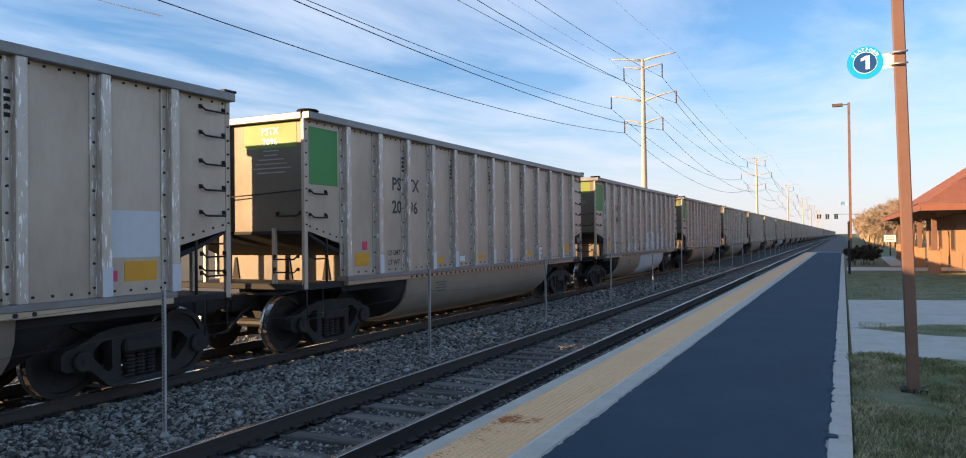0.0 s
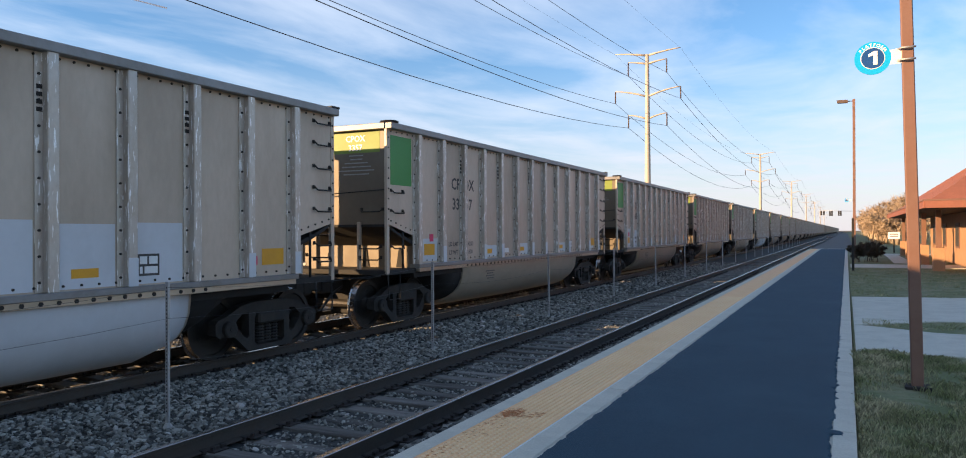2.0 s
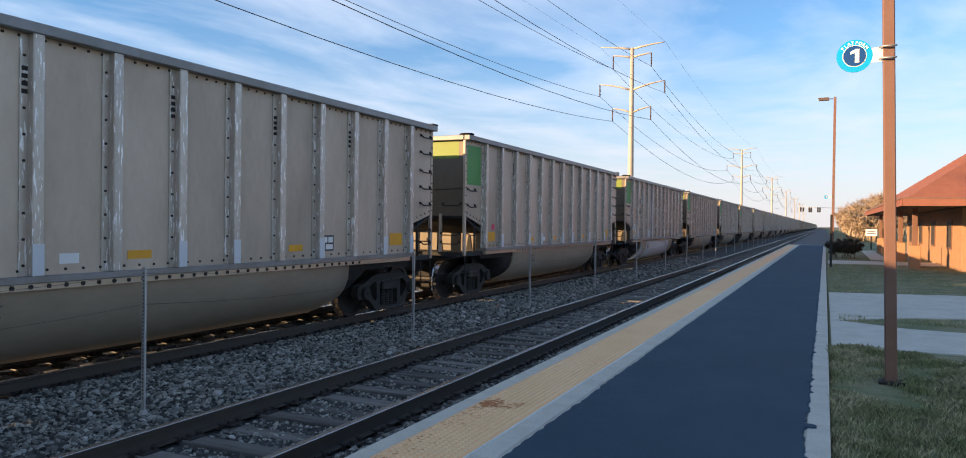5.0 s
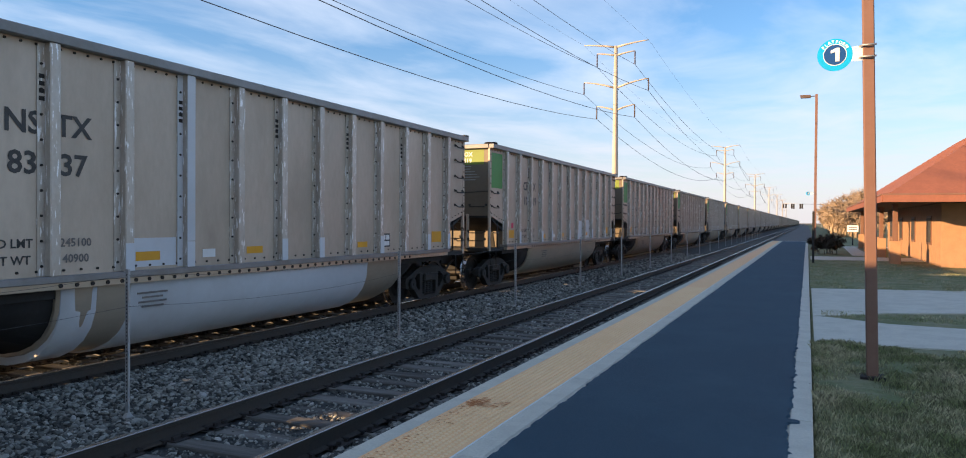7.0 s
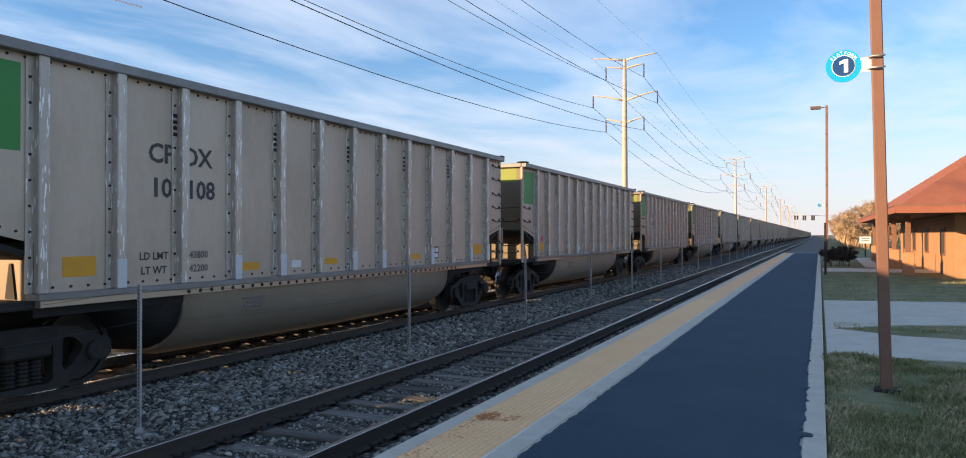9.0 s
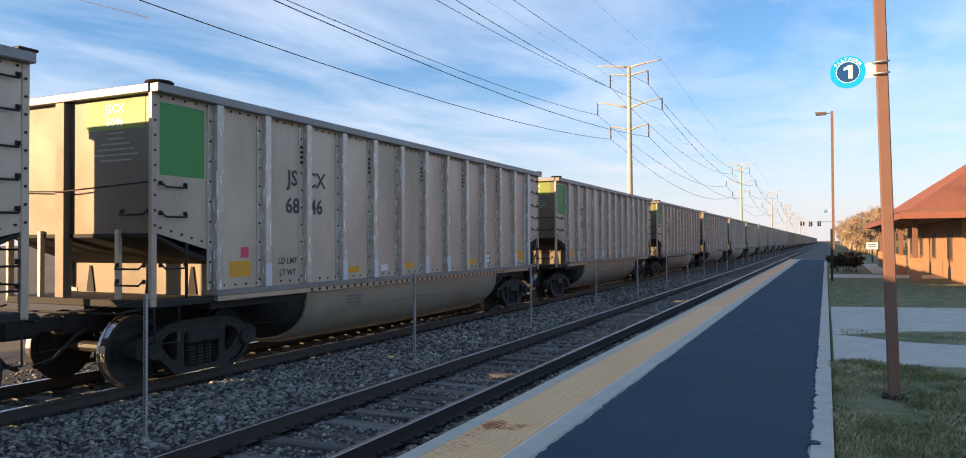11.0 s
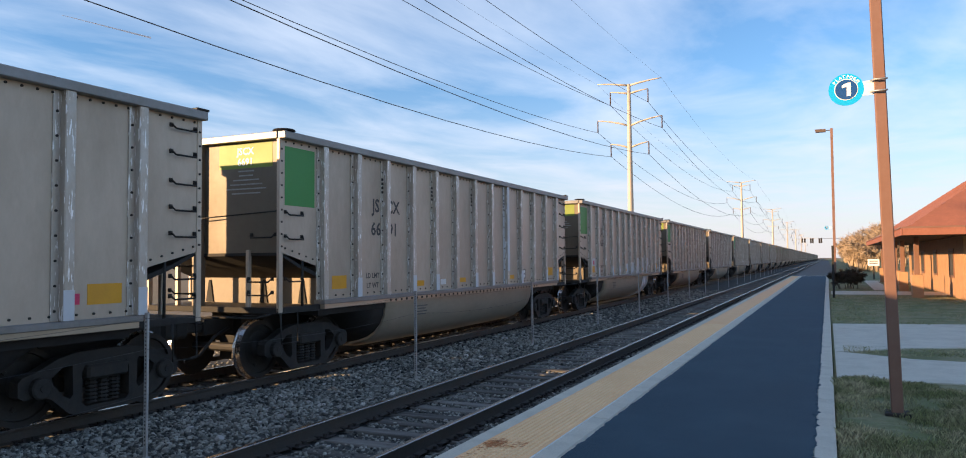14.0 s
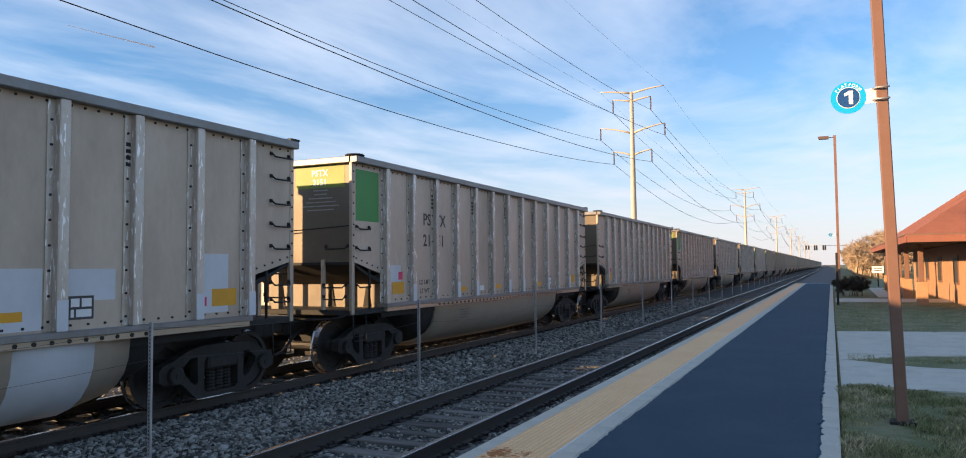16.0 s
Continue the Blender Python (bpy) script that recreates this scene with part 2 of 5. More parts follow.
M_ROOF = material("roof_red", (0.27, 0.10, 0.06), 0.75, 0.0, 12, 0.25, (0.18, 0.07, 0.05), 1.5, 0.5, 0.3)
M_BRICK = material("brick_tan", (0.42, 0.24, 0.13), 0.85, 0.0, 30, 0.2, (0.3, 0.17, 0.1), 3, 0.5, 0.3)
M_TWIG = material("bare_twigs", (0.38, 0.29, 0.20), 0.9, 0.0, 3, 0.2, (0.25, 0.18, 0.125), 0.4, 0.6, 0.0, island=0.3)
M_SHRUB = material("shrub_twigs", (0.07, 0.055, 0.04), 0.9, 0.0, 5, 0.3, (0.05, 0.05, 0.025), 1.5, 0.6, 0.0, island=0.4)


# ---------------------------------------------------------------- mesh tools
def mesh_of(bm, name, *mats):
    me = bpy.data.meshes.new(name)
    bm.to_mesh(me)
    bm.free()
    for m in mats:
        me.materials.append(m)
    return me


def part(name, bm, mat, parent, label=""):
    ob = new(name, mesh_of(bm, name, *(mat if isinstance(mat, (list, tuple)) else [mat])))
    ob.parent = parent
    if label:
        tagged(ob, label)
    return ob


def again(name, me, parent, loc=(0, 0, 0), rot=(0, 0, 0)):
    ob = new(name, me)
    ob.parent = parent
    ob.matrix_basis = pose(*loc, *rot)
    return ob


def box(bm, x0, x1, y0, y1, z0, z1, bevel=0.0, mi=0):
    vs = [bm.verts.new((x, y, z)) for z in (z0, z1) for y in (y0, y1) for x in (x0, x1)]
    fs = [bm.faces.new([vs[i] for i in q]) for q in ((0, 2, 3, 1), (4, 5, 7, 6), (0, 1, 5, 4), (2, 6, 7, 3), (0, 4, 6, 2), (1, 3, 7, 5))]
    for f in fs:
        f.material_index = mi
    if bevel:
        es = list({e for f in fs for e in f.edges})
        bmesh.ops.bevel(bm, geom=es, offset=bevel, segments=1, affect="EDGES")
    return vs


def boxed(*a, **k):
    bm = bmesh.new()
    box(bm, *a, **k)
    return bm


def prism(bm, outline, axis, a, b, mi=0):
    """A flat outline pulled along an axis from a to b. The outline gives the other two coordinates, in order."""
    def at(p, v):
        q = list(p)
        q.insert("xyz".index(axis), v)
        return q
    lo = [bm.verts.new(at(p, a)) for p in outline]
    hi = [bm.verts.new(at(p, b)) for p in outline]
    n = len(outline)
    fs = [bm.faces.new(lo[::-1]), bm.faces.new(hi)]
    for i in range(n):
        fs.append(bm.faces.new((lo[i], lo[(i + 1) % n], hi[(i + 1) % n], hi[i])))
    for f in fs:
        f.material_index = mi
    bmesh.ops.recalc_face_normals(bm, faces=fs)
    return fs


def tube(bm, pts, r, sides=6, r2=None, mi=0):
    """A bent rod through the points; r2 is its radius at the far end."""
    pts = [Vector(p) for p in pts]
    rings = []
    for i, p in enumerate(pts):
        d = (pts[min(i + 1, len(pts) - 1)] - pts[max(i - 1, 0)]).normalized()
        up = Vector((0, 0, 1)) if abs(d.z) < 0.9 else Vector((1, 0, 0))
        a = d.cross(up).normalized()
        b = d.cross(a)
        rr = r if r2 is None else r + (r2 - r) * i / (len(pts) - 1)
        rings.append([bm.verts.new(p + (a * math.cos(t) + b * math.sin(t)) * rr) for t in (2 * math.pi * k / sides for k in range(sides))])
    for u, v in zip(rings, rings[1:]):
        for k in range(sides):
            f = bm.faces.new((u[k], u[(k + 1) % sides], v[(k + 1) % sides], v[k]))
            f.smooth, f.material_index = True, mi
    if sides > 2:
        bm.faces.new(rings[0][::-1]).material_index = mi
        bm.faces.new(rings[-1]).material_index = mi


def tubes(pts, r, sides=6, r2=None):
    bm = bmesh.new()
    tube(bm, pts, r, sides, r2)
    return bm


def lathe(bm, profile, axis="x", segs=24, mi=0):
    """Turns (along, radius) pairs round an axis through the origin."""
    rings = []
    for a, r in profile:
        ring = []
        for k in range(segs):
            t = 2 * math.pi * k / segs
            c, s = r * math.cos(t), r * math.sin(t)
            ring.append(bm.verts.new({"x": (a, c, s), "y": (s, a, c), "z": (c, s, a)}[axis]))
        rings.append(ring)
    fs = []
    for u, v in zip(rings, rings[1:]):
        for k in range(segs):
            fs.append(bm.faces.new((u[k], u[(k + 1) % segs], v[(k + 1) % segs], v[k])))
    fs += [bm.faces.new(rings[0]), bm.faces.new(rings[-1])]
    for f in fs:
        f.material_index = mi
    bmesh.ops.recalc_face_normals(bm, faces=fs)
    return fs


def letters(text, size, mat, align="CENTER"):
    """Flat lettering as a mesh in the x-y plane."""
    cu = bpy.data.curves.new("lettering", "FONT")
    cu.body, cu.size, cu.align_x, cu.extrude, cu.resolution_u = text, size, align, 0.0, 2
    cu.offset = size * 0.022
    tmp = bpy.data.objects.new("lettering_curve", cu)
    scene.collection.objects.link(tmp)
    me = bpy.data.meshes.new_from_object(tmp.evaluated_get(bpy.context.evaluated_depsgraph_get()))
    bpy.data.objects.remove(tmp)
    bpy.data.curves.remove(cu)
    me.name = "lettering"
    me.materials.clear()
    me.materials.append(mat)
    return me


def structure(name, bm, mat, label, category):
    ob = new(name, mesh_of(bm, name, *(mat if isinstance(mat, (list, tuple)) else [mat])))
    return tagged(ob, label, category, "", "structure")


# ---------------------------------------------------------------- ground, tracks, platform
NEAR, FAR = -4.88, -9.55        # centres of the two tracks
Z_PLAT, Z_LAWN, Z_BED = 0.20, 0.13, -0.20



def sheet(x0, x1, y0, y1, nx, ny, z, wave=0.0, scale=1.0):
    bm = bmesh.new()
    grid = [[bm.verts.new((x0 + (x1 - x0) * i / nx, y0 + (y1 - y0) * j / ny, 0)) for i in range(nx + 1)] for j in range(ny + 1)]
    for row in grid:
        for v in row:
            v.co.z = z + (wave * noise.noise(v.co * scale) if wave else 0)
    for j in range(ny):
        for i in range(nx):
            bm.faces.new((grid[j][i], grid[j][i + 1], grid[j + 1][i + 1], grid[j + 1][i]))
    return bm


structure("ground", sheet(-2500, 2500, -600, 4200, 20, 20, -0.42), M_GROUND, "dry brown winter ground reaching the horizon", "ground")


def bed_height(x, y):
    """Height of the track bed: low in the tracks, fuller between them."""
    d = min(abs(x - NEAR), abs(x - FAR))
    full = min(1.0, max(0.0, (d - 0.80) / 0.5))
    return -0.215 + 0.085 * full + 0.025 * noise.noise((x * 1.1, y * 0.8, 0)) * full


def track_bed():
    bm = bmesh.new()
    xs = [-16.5, -14.5, -13, -11.5] + [-11 + i * 0.12 for i in range(66)]
    xs = [x for x in xs if x < -3.2] + [-3.21]
    ys = [-25, -10, 0] + [2 + i * 0.12 for i in range(200)] + [26.5 + i * 1.5 for i in range(30)] + [80, 120, 200, 400, 800, 1600]
    g = [[bm.verts.new((x, y, -0.40 if x < -16 else bed_height(x, y) + 0.02 * noise.noise((x * 9, y * 9, 0)))) for x in xs] for y in ys]
    for u, v in zip(g, g[1:]):
        for k in range(len(xs) - 1):
            bm.faces.new((u[k], u[k + 1], v[k + 1], v[k]))
    return structure("ballast", bm, M_BALLAST, "dark grey crushed stone track bed", "ballast")


track_bed()


def rail_profile(x):
    half = [(0.068, -0.172), (0.068, -0.162), (0.012, -0.145), (0.009, -0.05), (0.034, -0.04), (0.036, -0.006), (0.03, 0.0)]
    pts = [(x + a, z) for a, z in half] + [(x - a, z) for a, z in half[::-1]]
    return pts


def rail(name, x, label):
    bm = bmesh.new()
    fs = prism(bm, rail_profile(x), "y", -40, 1200)
    for f in fs:
        if f.normal.z > 0.7 and max(v.co.z for v in f.verts) > -0.001:
            f.material_index = 1
    return structure(name, bm, (M_RAIL, M_TREAD), label, "rail")


for c, tname in ((NEAR, "near"), (FAR, "far")):
    for s, side in ((-1, "west"), (1, "east")):
        rail(f"rail_{tname}_{side}", c + s * 0.7525, "steel rail with a shiny worn head")


def build_track(name, c, count, y0, label, group):
    """Ties of one track, each a part, with their plates."""
    tr = tagged(new(name), label, "railway track", "", "structure")
    bm = boxed(-1.3, 1.3, -0.11, 0.11, -0.30, -0.172, 0.012)
    tie = mesh_of(bm, "tie", M_TIE)
    bm = bmesh.new()
    for s in (-1, 1):
        box(bm, s * 0.7525 - 0.17, s * 0.7525 + 0.17, -0.095, 0.095, -0.172, -0.158, 0.004)
        for a in (-0.11, 0.11):
            for b in (-0.06, 0.06):
                box(bm, s * 0.7525 + a - 0.018, s * 0.7525 + a + 0.018, b - 0.015, b + 0.015, -0.16, -0.125)
        for b in (-0.13, 0.13):        # rail anchors beside the tie
            box(bm, s * 0.7525 - 0.085, s * 0.7525 + 0.085, b - 0.02, b + 0.02, -0.185, -0.145, 0.006)
    plates = mesh_of(bm, "tie_plate", M_PLATE)
    r = random.Random(3)
    for i in range(count):
        y = y0 + i * 0.52 + r.uniform(-0.03, 0.03)
        dz, rz = r.uniform(-0.03, 0.008), r.uniform(-1.5, 1.5)
        t = again("tie", tie, tr, (c + r.uniform(-0.05, 0.05), y, min(dz, 0)), (0, 0, rz))
        if y < 40:
            again("tie_plate", plates, tr, (c, y, 0))
    return tr


# ---------------------------------------------------------------- coal car
HALF = 7.25             # half of a car's length over its end sheets
PITCH = 16.15           # coupled length
W_SHEET, W_POST, W_CHORD = 1.49, 1.60, 1.62
Z_TOP, Z_SILL = 4.09, 1.28
POSTS = [-HALF + 1.105 + k * 1.025 for k in range(13)]
AXLES = (-HALF + 0.33, -HALF + 2.12, HALF - 2.12, HALF - 0.33)
WHEEL_R = 0.4826


def bolts(bm, spots, r=0.014, h=0.012):
    """Low bolt heads on the near side sheet; spots are (x, y, z)."""
    for x, y, z in spots:
        ring = [(y + r * math.cos(a), z + r * math.sin(a)) for a in (k * math.pi / 3 for k in range(6))]
        vs = [bm.verts.new((x + h, a, b)) for a, b in ring]
        us = [bm.verts.new((x, a, b)) for a, b in ring]
        bm.faces.new(vs)
        for k in range(6):
            bm.faces.new((us[k], us[(k + 1) % 6], vs[(k + 1) % 6], vs[k]))


def side_outline(y0, y1):
    """A side panel between two stations; the lower edge rises at the car's ends."""
    def low(y):
        e = HALF - abs(y)
        return Z_SILL if e > 0.99 else 1.87 + 0.25 * (0.99 - e)
    cut = [y for y in (-HALF + 0.989, HALF - 0.989) if y0 < y < y1]
    pts = [(y0, Z_TOP - 0.1), (y1, Z_TOP - 0.1), (y1, low(y1))]
    if cut:
        if cut[0] < 0:
            pts += [(cut[0] + 0.002, Z_SILL), (cut[0], 1.87)]
        else:
            pts += [(cut[0], 1.87), (cut[0] - 0.002, Z_SILL)]
    pts.append((y0, low(y0)))
    return pts


def grab_iron(w, drop=0.05, out=0.07):
    """A grab iron along y, standing off a sheet in the plane x = 0."""
    h = w / 2
    bm = bmesh.new()
    tube(bm, [(0, -h, drop), (out * 0.5, -h, drop), (out, -h + 0.03, 0), (out, h - 0.03, 0), (out * 0.5, h, drop), (0, h, drop)], 0.014, 5)
    for s in (-h, h):
        box(bm, 0, 0.02, s - 0.03, s + 0.03, drop - 0.03, drop + 0.03, 0.005)
    return bm


def sideframe(bm, x0, x1):
    """A cast truck side frame with rounded windows, centred on the truck, drawn between x0 and x1."""
    half = [(0.0, 0.86), (0.42, 0.85), (0.66, 0.80), (0.92, 0.68), (1.10, 0.63), (1.15, 0.58), (1.15, 0.42), (1.08, 0.37), (0.84, 0.37), (0.74, 0.33), (0.52, 0.13), (0.42, 0.09), (0.0, 0.09)]
    outer = half + [(-a, z) for a, z in half[-2:0:-1]]
    loops = [outer]
    for s in (-1, 1):
        loops.append([(s * a, z) for a, z in ((0.47, 0.70), (0.60, 0.69), (0.74, 0.58), (0.72, 0.50), (0.58, 0.34), (0.50, 0.30), (0.46, 0.34))])
    loops.append([(-0.34, 0.60), (-0.30, 0.68), (0.30, 0.68), (0.34, 0.60), (0.34, 0.22), (0.28, 0.17), (-0.28, 0.17), (-0.34, 0.22)])
    for x in (x0, x1):
        edges = []
        for loop in loops:
            vs = [bm.verts.new((x, a, z)) for a, z in loop]
            edges += [bm.edges.new((p, q)) for p, q in zip(vs, vs[1:] + vs[:1])]
        bmesh.ops.triangle_fill(bm, edges=edges, use_beauty=True)
    for loop in loops:
        for (a, z), (b, w) in zip(loop, loop[1:] + loop[:1]):
            bm.faces.new([bm.verts.new(c) for c in ((x0, a, z), (x1, a, z), (x1, b, w), (x0, b, w))])
    bmesh.ops.remove_doubles(bm, verts=bm.verts, dist=0.0005)
    bmesh.ops.recalc_face_normals(bm, faces=bm.faces)


def build_truck(car, yc):
    """The parts of one four-wheel truck. Returns its two wheelsets."""
    for s in (-1, 1):
        bm = bmesh.new()
        sideframe(bm, *sorted((s * 0.98, s * 1.14)))
        bmesh.ops.translate(bm, vec=(0, yc, 0), verts=bm.verts)
        part("truck_frame", bm, M_TRUCK, car)
        if s > 0:
            for dy in (-0.16, 0, 0.16):
                bm = bmesh.new()
                lathe(bm, [(0.2 + k * 0.024, 0.060 if k % 2 else 0.086) for k in range(13)], "z", 8)
                bmesh.ops.translate(bm, vec=(1.06, yc + dy, 0), verts=bm.verts)
                part("spring", bm, M_TRUCK, car)
            for a in (-0.895, 0.895):
                bm = bmesh.new()
                lathe(bm, [(1.12, 0.13), (1.20, 0.13), (1.215, 0.11), (1.215, 0.04), (1.225, 0.035)], "x", 14)
                bmesh.ops.translate(bm, vec=(0, yc + a, 0.485), verts=bm.verts)
                part("bearing_cap", bm, M_TRUCK, car)
    part("bolster", boxed(-1.2, 1.2, yc - 0.3, yc + 0.3, 0.5, 0.68, 0.03), M_TRUCK, car)


def wheelset_mesh():
    bm = bmesh.new()
    lathe(bm, [(-1.1, 0.07), (-0.85, 0.08), (0.85, 0.08), (1.1, 0.07)], "x", 10)
    for s in (-1, 1):
        prof = [(0.655, 0.10), (0.665, 0.14), (0.69, 0.20), (0.70, 0.36), (0.680, 0.42), (0.675, 0.505), (0.70, 0.512), (0.712, 0.487),
                (0.815, 0.4826), (0.815, 0.41), (0.78, 0.40), (0.765, 0.30), (0.775, 0.17), (0.80, 0.13), (0.83, 0.10)]
        fs = lathe(bm, [(s * a, r) for a, r in prof], "x", 28)
        for f in fs:
            rr = [math.hypot(v.co.y, v.co.z) for v in f.verts]
            f.material_index = 1 if min(rr) > 0.478 else 0
            f.smooth = False
        for k in range(3):            # cast holes' shades on the plate, so that its turning shows
            a = k * 2.094
            box(bm, *sorted((s * 0.764, s * 0.785)), 0.27 * math.cos(a) - 0.03, 0.27 * math.cos(a) + 0.03, 0.27 * math.sin(a) - 0.03, 0.27 * math.sin(a) + 0.03, 0.01)
    return mesh_of(bm, "wheelset", M_WHEEL, M_TREAD)


def tub_section(bm, stations):
    """The round-bellied tub: rings of (y, lowest z, half width) joined along the car."""
    rings = []
    for y, zl, hw in stations:
        pts = []
        n = 14
        for k in range(n + 1):
            a = math.pi * k / n
            ca = math.cos(a)
            x = hw * (abs(ca) ** 0.72) * (1 if ca > 0 else -1)
            z = 1.12 - (1.12 - zl) * math.sin(a) ** 0.8
            pts.append(bm.verts.new((x, y, z)))
        rings.append(pts)
    for u, v in zip(rings, rings[1:]):
        for k in range(len(u) - 1):
            f = bm.faces.new((u[k], u[k + 1], v[k + 1], v[k]))
            f.smooth = True
    bm.faces.new(rings[0])
    bm.faces.new(rings[-1][::-1])
    bmesh.ops.recalc_face_normals(bm, faces=bm.faces)


def ribbed_wall(s):
    """A whole side in one folded sheet, its posts pressed out of it; the lower edge rises at the ends."""
    def low(y):
        e = HALF - abs(y)
        return Z_SILL if e > 0.99 else 1.87 + 0.25 * (0.99 - e)
    line = [(-HALF, 0), (-HALF + 0.988, 0), (-HALF + 0.992, 0)]
    for y in POSTS:
        line += [(y - 0.045, 0), (y - 0.04, 1), (y + 0.09, 1), (y + 0.095, 0)]
    line += [(HALF - 0.992, 0), (HALF - 0.988, 0), (HALF, 0)]
    line.sort()
    bm = bmesh.new()
    outer = [(s * (W_POST if o else W_SHEET), y) for y, o in line]
    cols = [(bm.verts.new((x, y, low(y))), bm.verts.new((x, y, Z_TOP - 0.1))) for x, y in outer]
    back = [(bm.verts.new((s * (W_SHEET - 0.012), y, low(y))), bm.verts.new((s * (W_SHEET - 0.012), y, Z_TOP - 0.1))) for _, y in outer]
    for u, v in zip(cols, cols[1:]):
        bm.faces.new((u[0], v[0], v[1], u[1]))
    for u, v in zip(back, back[1:]):
        bm.faces.new((u[0], u[1], v[1], v[0]))
    for (u, v), (p, q) in zip(zip(cols, cols[1:]), zip(back, back[1:])):
        bm.faces.new((u[1], v[1], q[1], p[1]))
        bm.faces.new((u[0], p[0], q[0], v[0]))
    bmesh.ops.recalc_face_normals(bm, faces=bm.faces)
    return bm


def build_car(full=True):
    """A bathtub coal car, its middle over the origin at rail height; the near side is +x, the front end -y."""
    car = new("coal_car")
    ends = [-HALF] + POSTS + [HALF]
    # side sheets, panel by panel on the side that shows
    if full:
        for y0, y1 in zip(ends, ends[1:]):
            bm = bmesh.new()
            prism(bm, side_outline(y0 + 0.002, y1 - 0.002), "x", W_SHEET - 0.012, W_SHEET)
            part("side_panel", bm, M_SIDE, car)
        bm = bmesh.new()
        box(bm, W_SHEET - 0.004, W_POST, 0.02, 0.155, Z_SILL, Z_TOP - 0.1, 0.012)
        post_mesh = mesh_of(bm, "side_post", M_POST)
        bm = bmesh.new()
        box(bm, W_SHEET - 0.004, W_SHEET + 0.014, -0.075, 0.022, Z_SILL + 0.01, Z_TOP - 0.13)
        flange_mesh = mesh_of(bm, "post_flange", M_POST)
        for y in POSTS:
            again("side_post", post_mesh, car, (0, y - 0.06, 0))
            again("post_flange", flange_mesh, car, (0, y - 0.06, 0))
        bm = boxed(W_POST - 0.01, W_POST + 0.005, 0.018, 0.157, Z_SILL + 0.005, Z_SILL + 0.36, 0.003)
        foot_mesh = mesh_of(bm, "post_foot", M_PATCH)
        for i in (1, 3, 4, 6, 7, 9, 11, 12):
            again("post_foot", foot_mesh, car, (0, POSTS[i] - 0.06, 0))
        bm = bmesh.new()
        for k in range(4):
            box(bm, W_SHEET + 0.013, W_SHEET + 0.02, -0.055, 0.012, 3.30 + k * 0.085, 3.35 + k * 0.085)
        slot_mesh = mesh_of(bm, "inspection_slot", M_BLACK)
        for i in (2, 4, 6, 8, 10):
            again("inspection_slot", slot_mesh, car, (0, POSTS[i] - 0.06, 0))["kind"] = "stuff"
        bm = bmesh.new()
        spots = []
        for y in POSTS:
            spots += [(W_SHEET + 0.014, y - 0.088, Z_SILL + 0.12 + k * 0.29) for k in range(10)]
        for y0, y1 in zip(ends, ends[1:]):
            n = 4
            spots += [(W_SHEET, y0 + 0.16 + (y1 - y0 - 0.3) * k / n, Z_TOP - 0.16) for k in range(n + 1)]
            if y0 > -7 and y1 < 7:
                spots += [(W_SHEET, y0 + 0.2 + (y1 - y0 - 0.34) * k / 3, Z_SILL + 0.06) for k in range(4)]
        for e in (-HALF + 0.05, HALF - 0.05):
            spots += [(W_SHEET + 0.012, e, 2.2 + k * 0.2) for k in range(9)]
        for s in (-1, 1):
            spots += [(W_SHEET, s * (HALF - 0.15 - k * 0.18), 2.17 - k * 0.045) for k in range(5)]
        bolts(bm, spots, 0.017, 0.014)
        bolts(bm, [(W_SHEET + 0.09, -4.0 + k * 0.212, 1.165) for k in range(40)], 0.028, 0.012)
        tagged(part("bolts", bm, M_BLACK, car), "", "", "", "stuff")
    else:
        part("side_wall", ribbed_wall(1), M_SIDE, car)
    part("far_side_wall", ribbed_wall(-1), M_SIDE, car)
    # top chords and corner caps
    for s in (-1, 1):
        part("top_chord", boxed(*sorted((s * (W_SHEET - 0.03), s * W_CHORD)), -HALF + 0.0, HALF - 0.0, Z_TOP - 0.125, Z_TOP, 0.012), M_CHORD, car)
        part("end_chord", boxed(-W_SHEET + 0.03, W_SHEET - 0.03, *sorted((s * (HALF - 0.14), s * (HALF + 0.02))), Z_TOP - 0.12, Z_TOP - 0.003, 0.01), M_CHORD, car)
    bm = bmesh.new()
    lathe(bm, [(Z_TOP + 0.002, 0.17), (Z_TOP + 0.025, 0.19), (Z_TOP + 0.045, 0.17)], "z", 16)
    bmesh.ops.translate(bm, vec=(1.46, -HALF + 0.16, 0), verts=bm.verts)
    part("corner_plate", boxed(-W_CHORD + 0.005, W_CHORD - 0.005, HALF - 0.2, HALF + 0.03, Z_TOP + 0.001, Z_TOP + 0.035, 0.01), M_BLACK, car)
    part("corner_cap", bm, M_BLACK, car, "round black corner cap")
    # end sheets with their corner and centre posts
    for s in (-1, 1):
        e = s * HALF
        yy = sorted((e - s * 0.10, e - s * 0.09))
        part("end_panel", boxed(-0.21, W_SHEET - 0.02, *yy, 2.06, Z_TOP - 0.1), M_END, car)
        part("end_panel", boxed(-W_SHEET + 0.02, -0.40, *yy, 2.06, Z_TOP - 0.1), M_END, car)
        part("end_post", boxed(-0.40, -0.21, *sorted((e - s * 0.12, e + s * 0.01)), 1.2, Z_TOP - 0.12, 0.008), M_END, car)
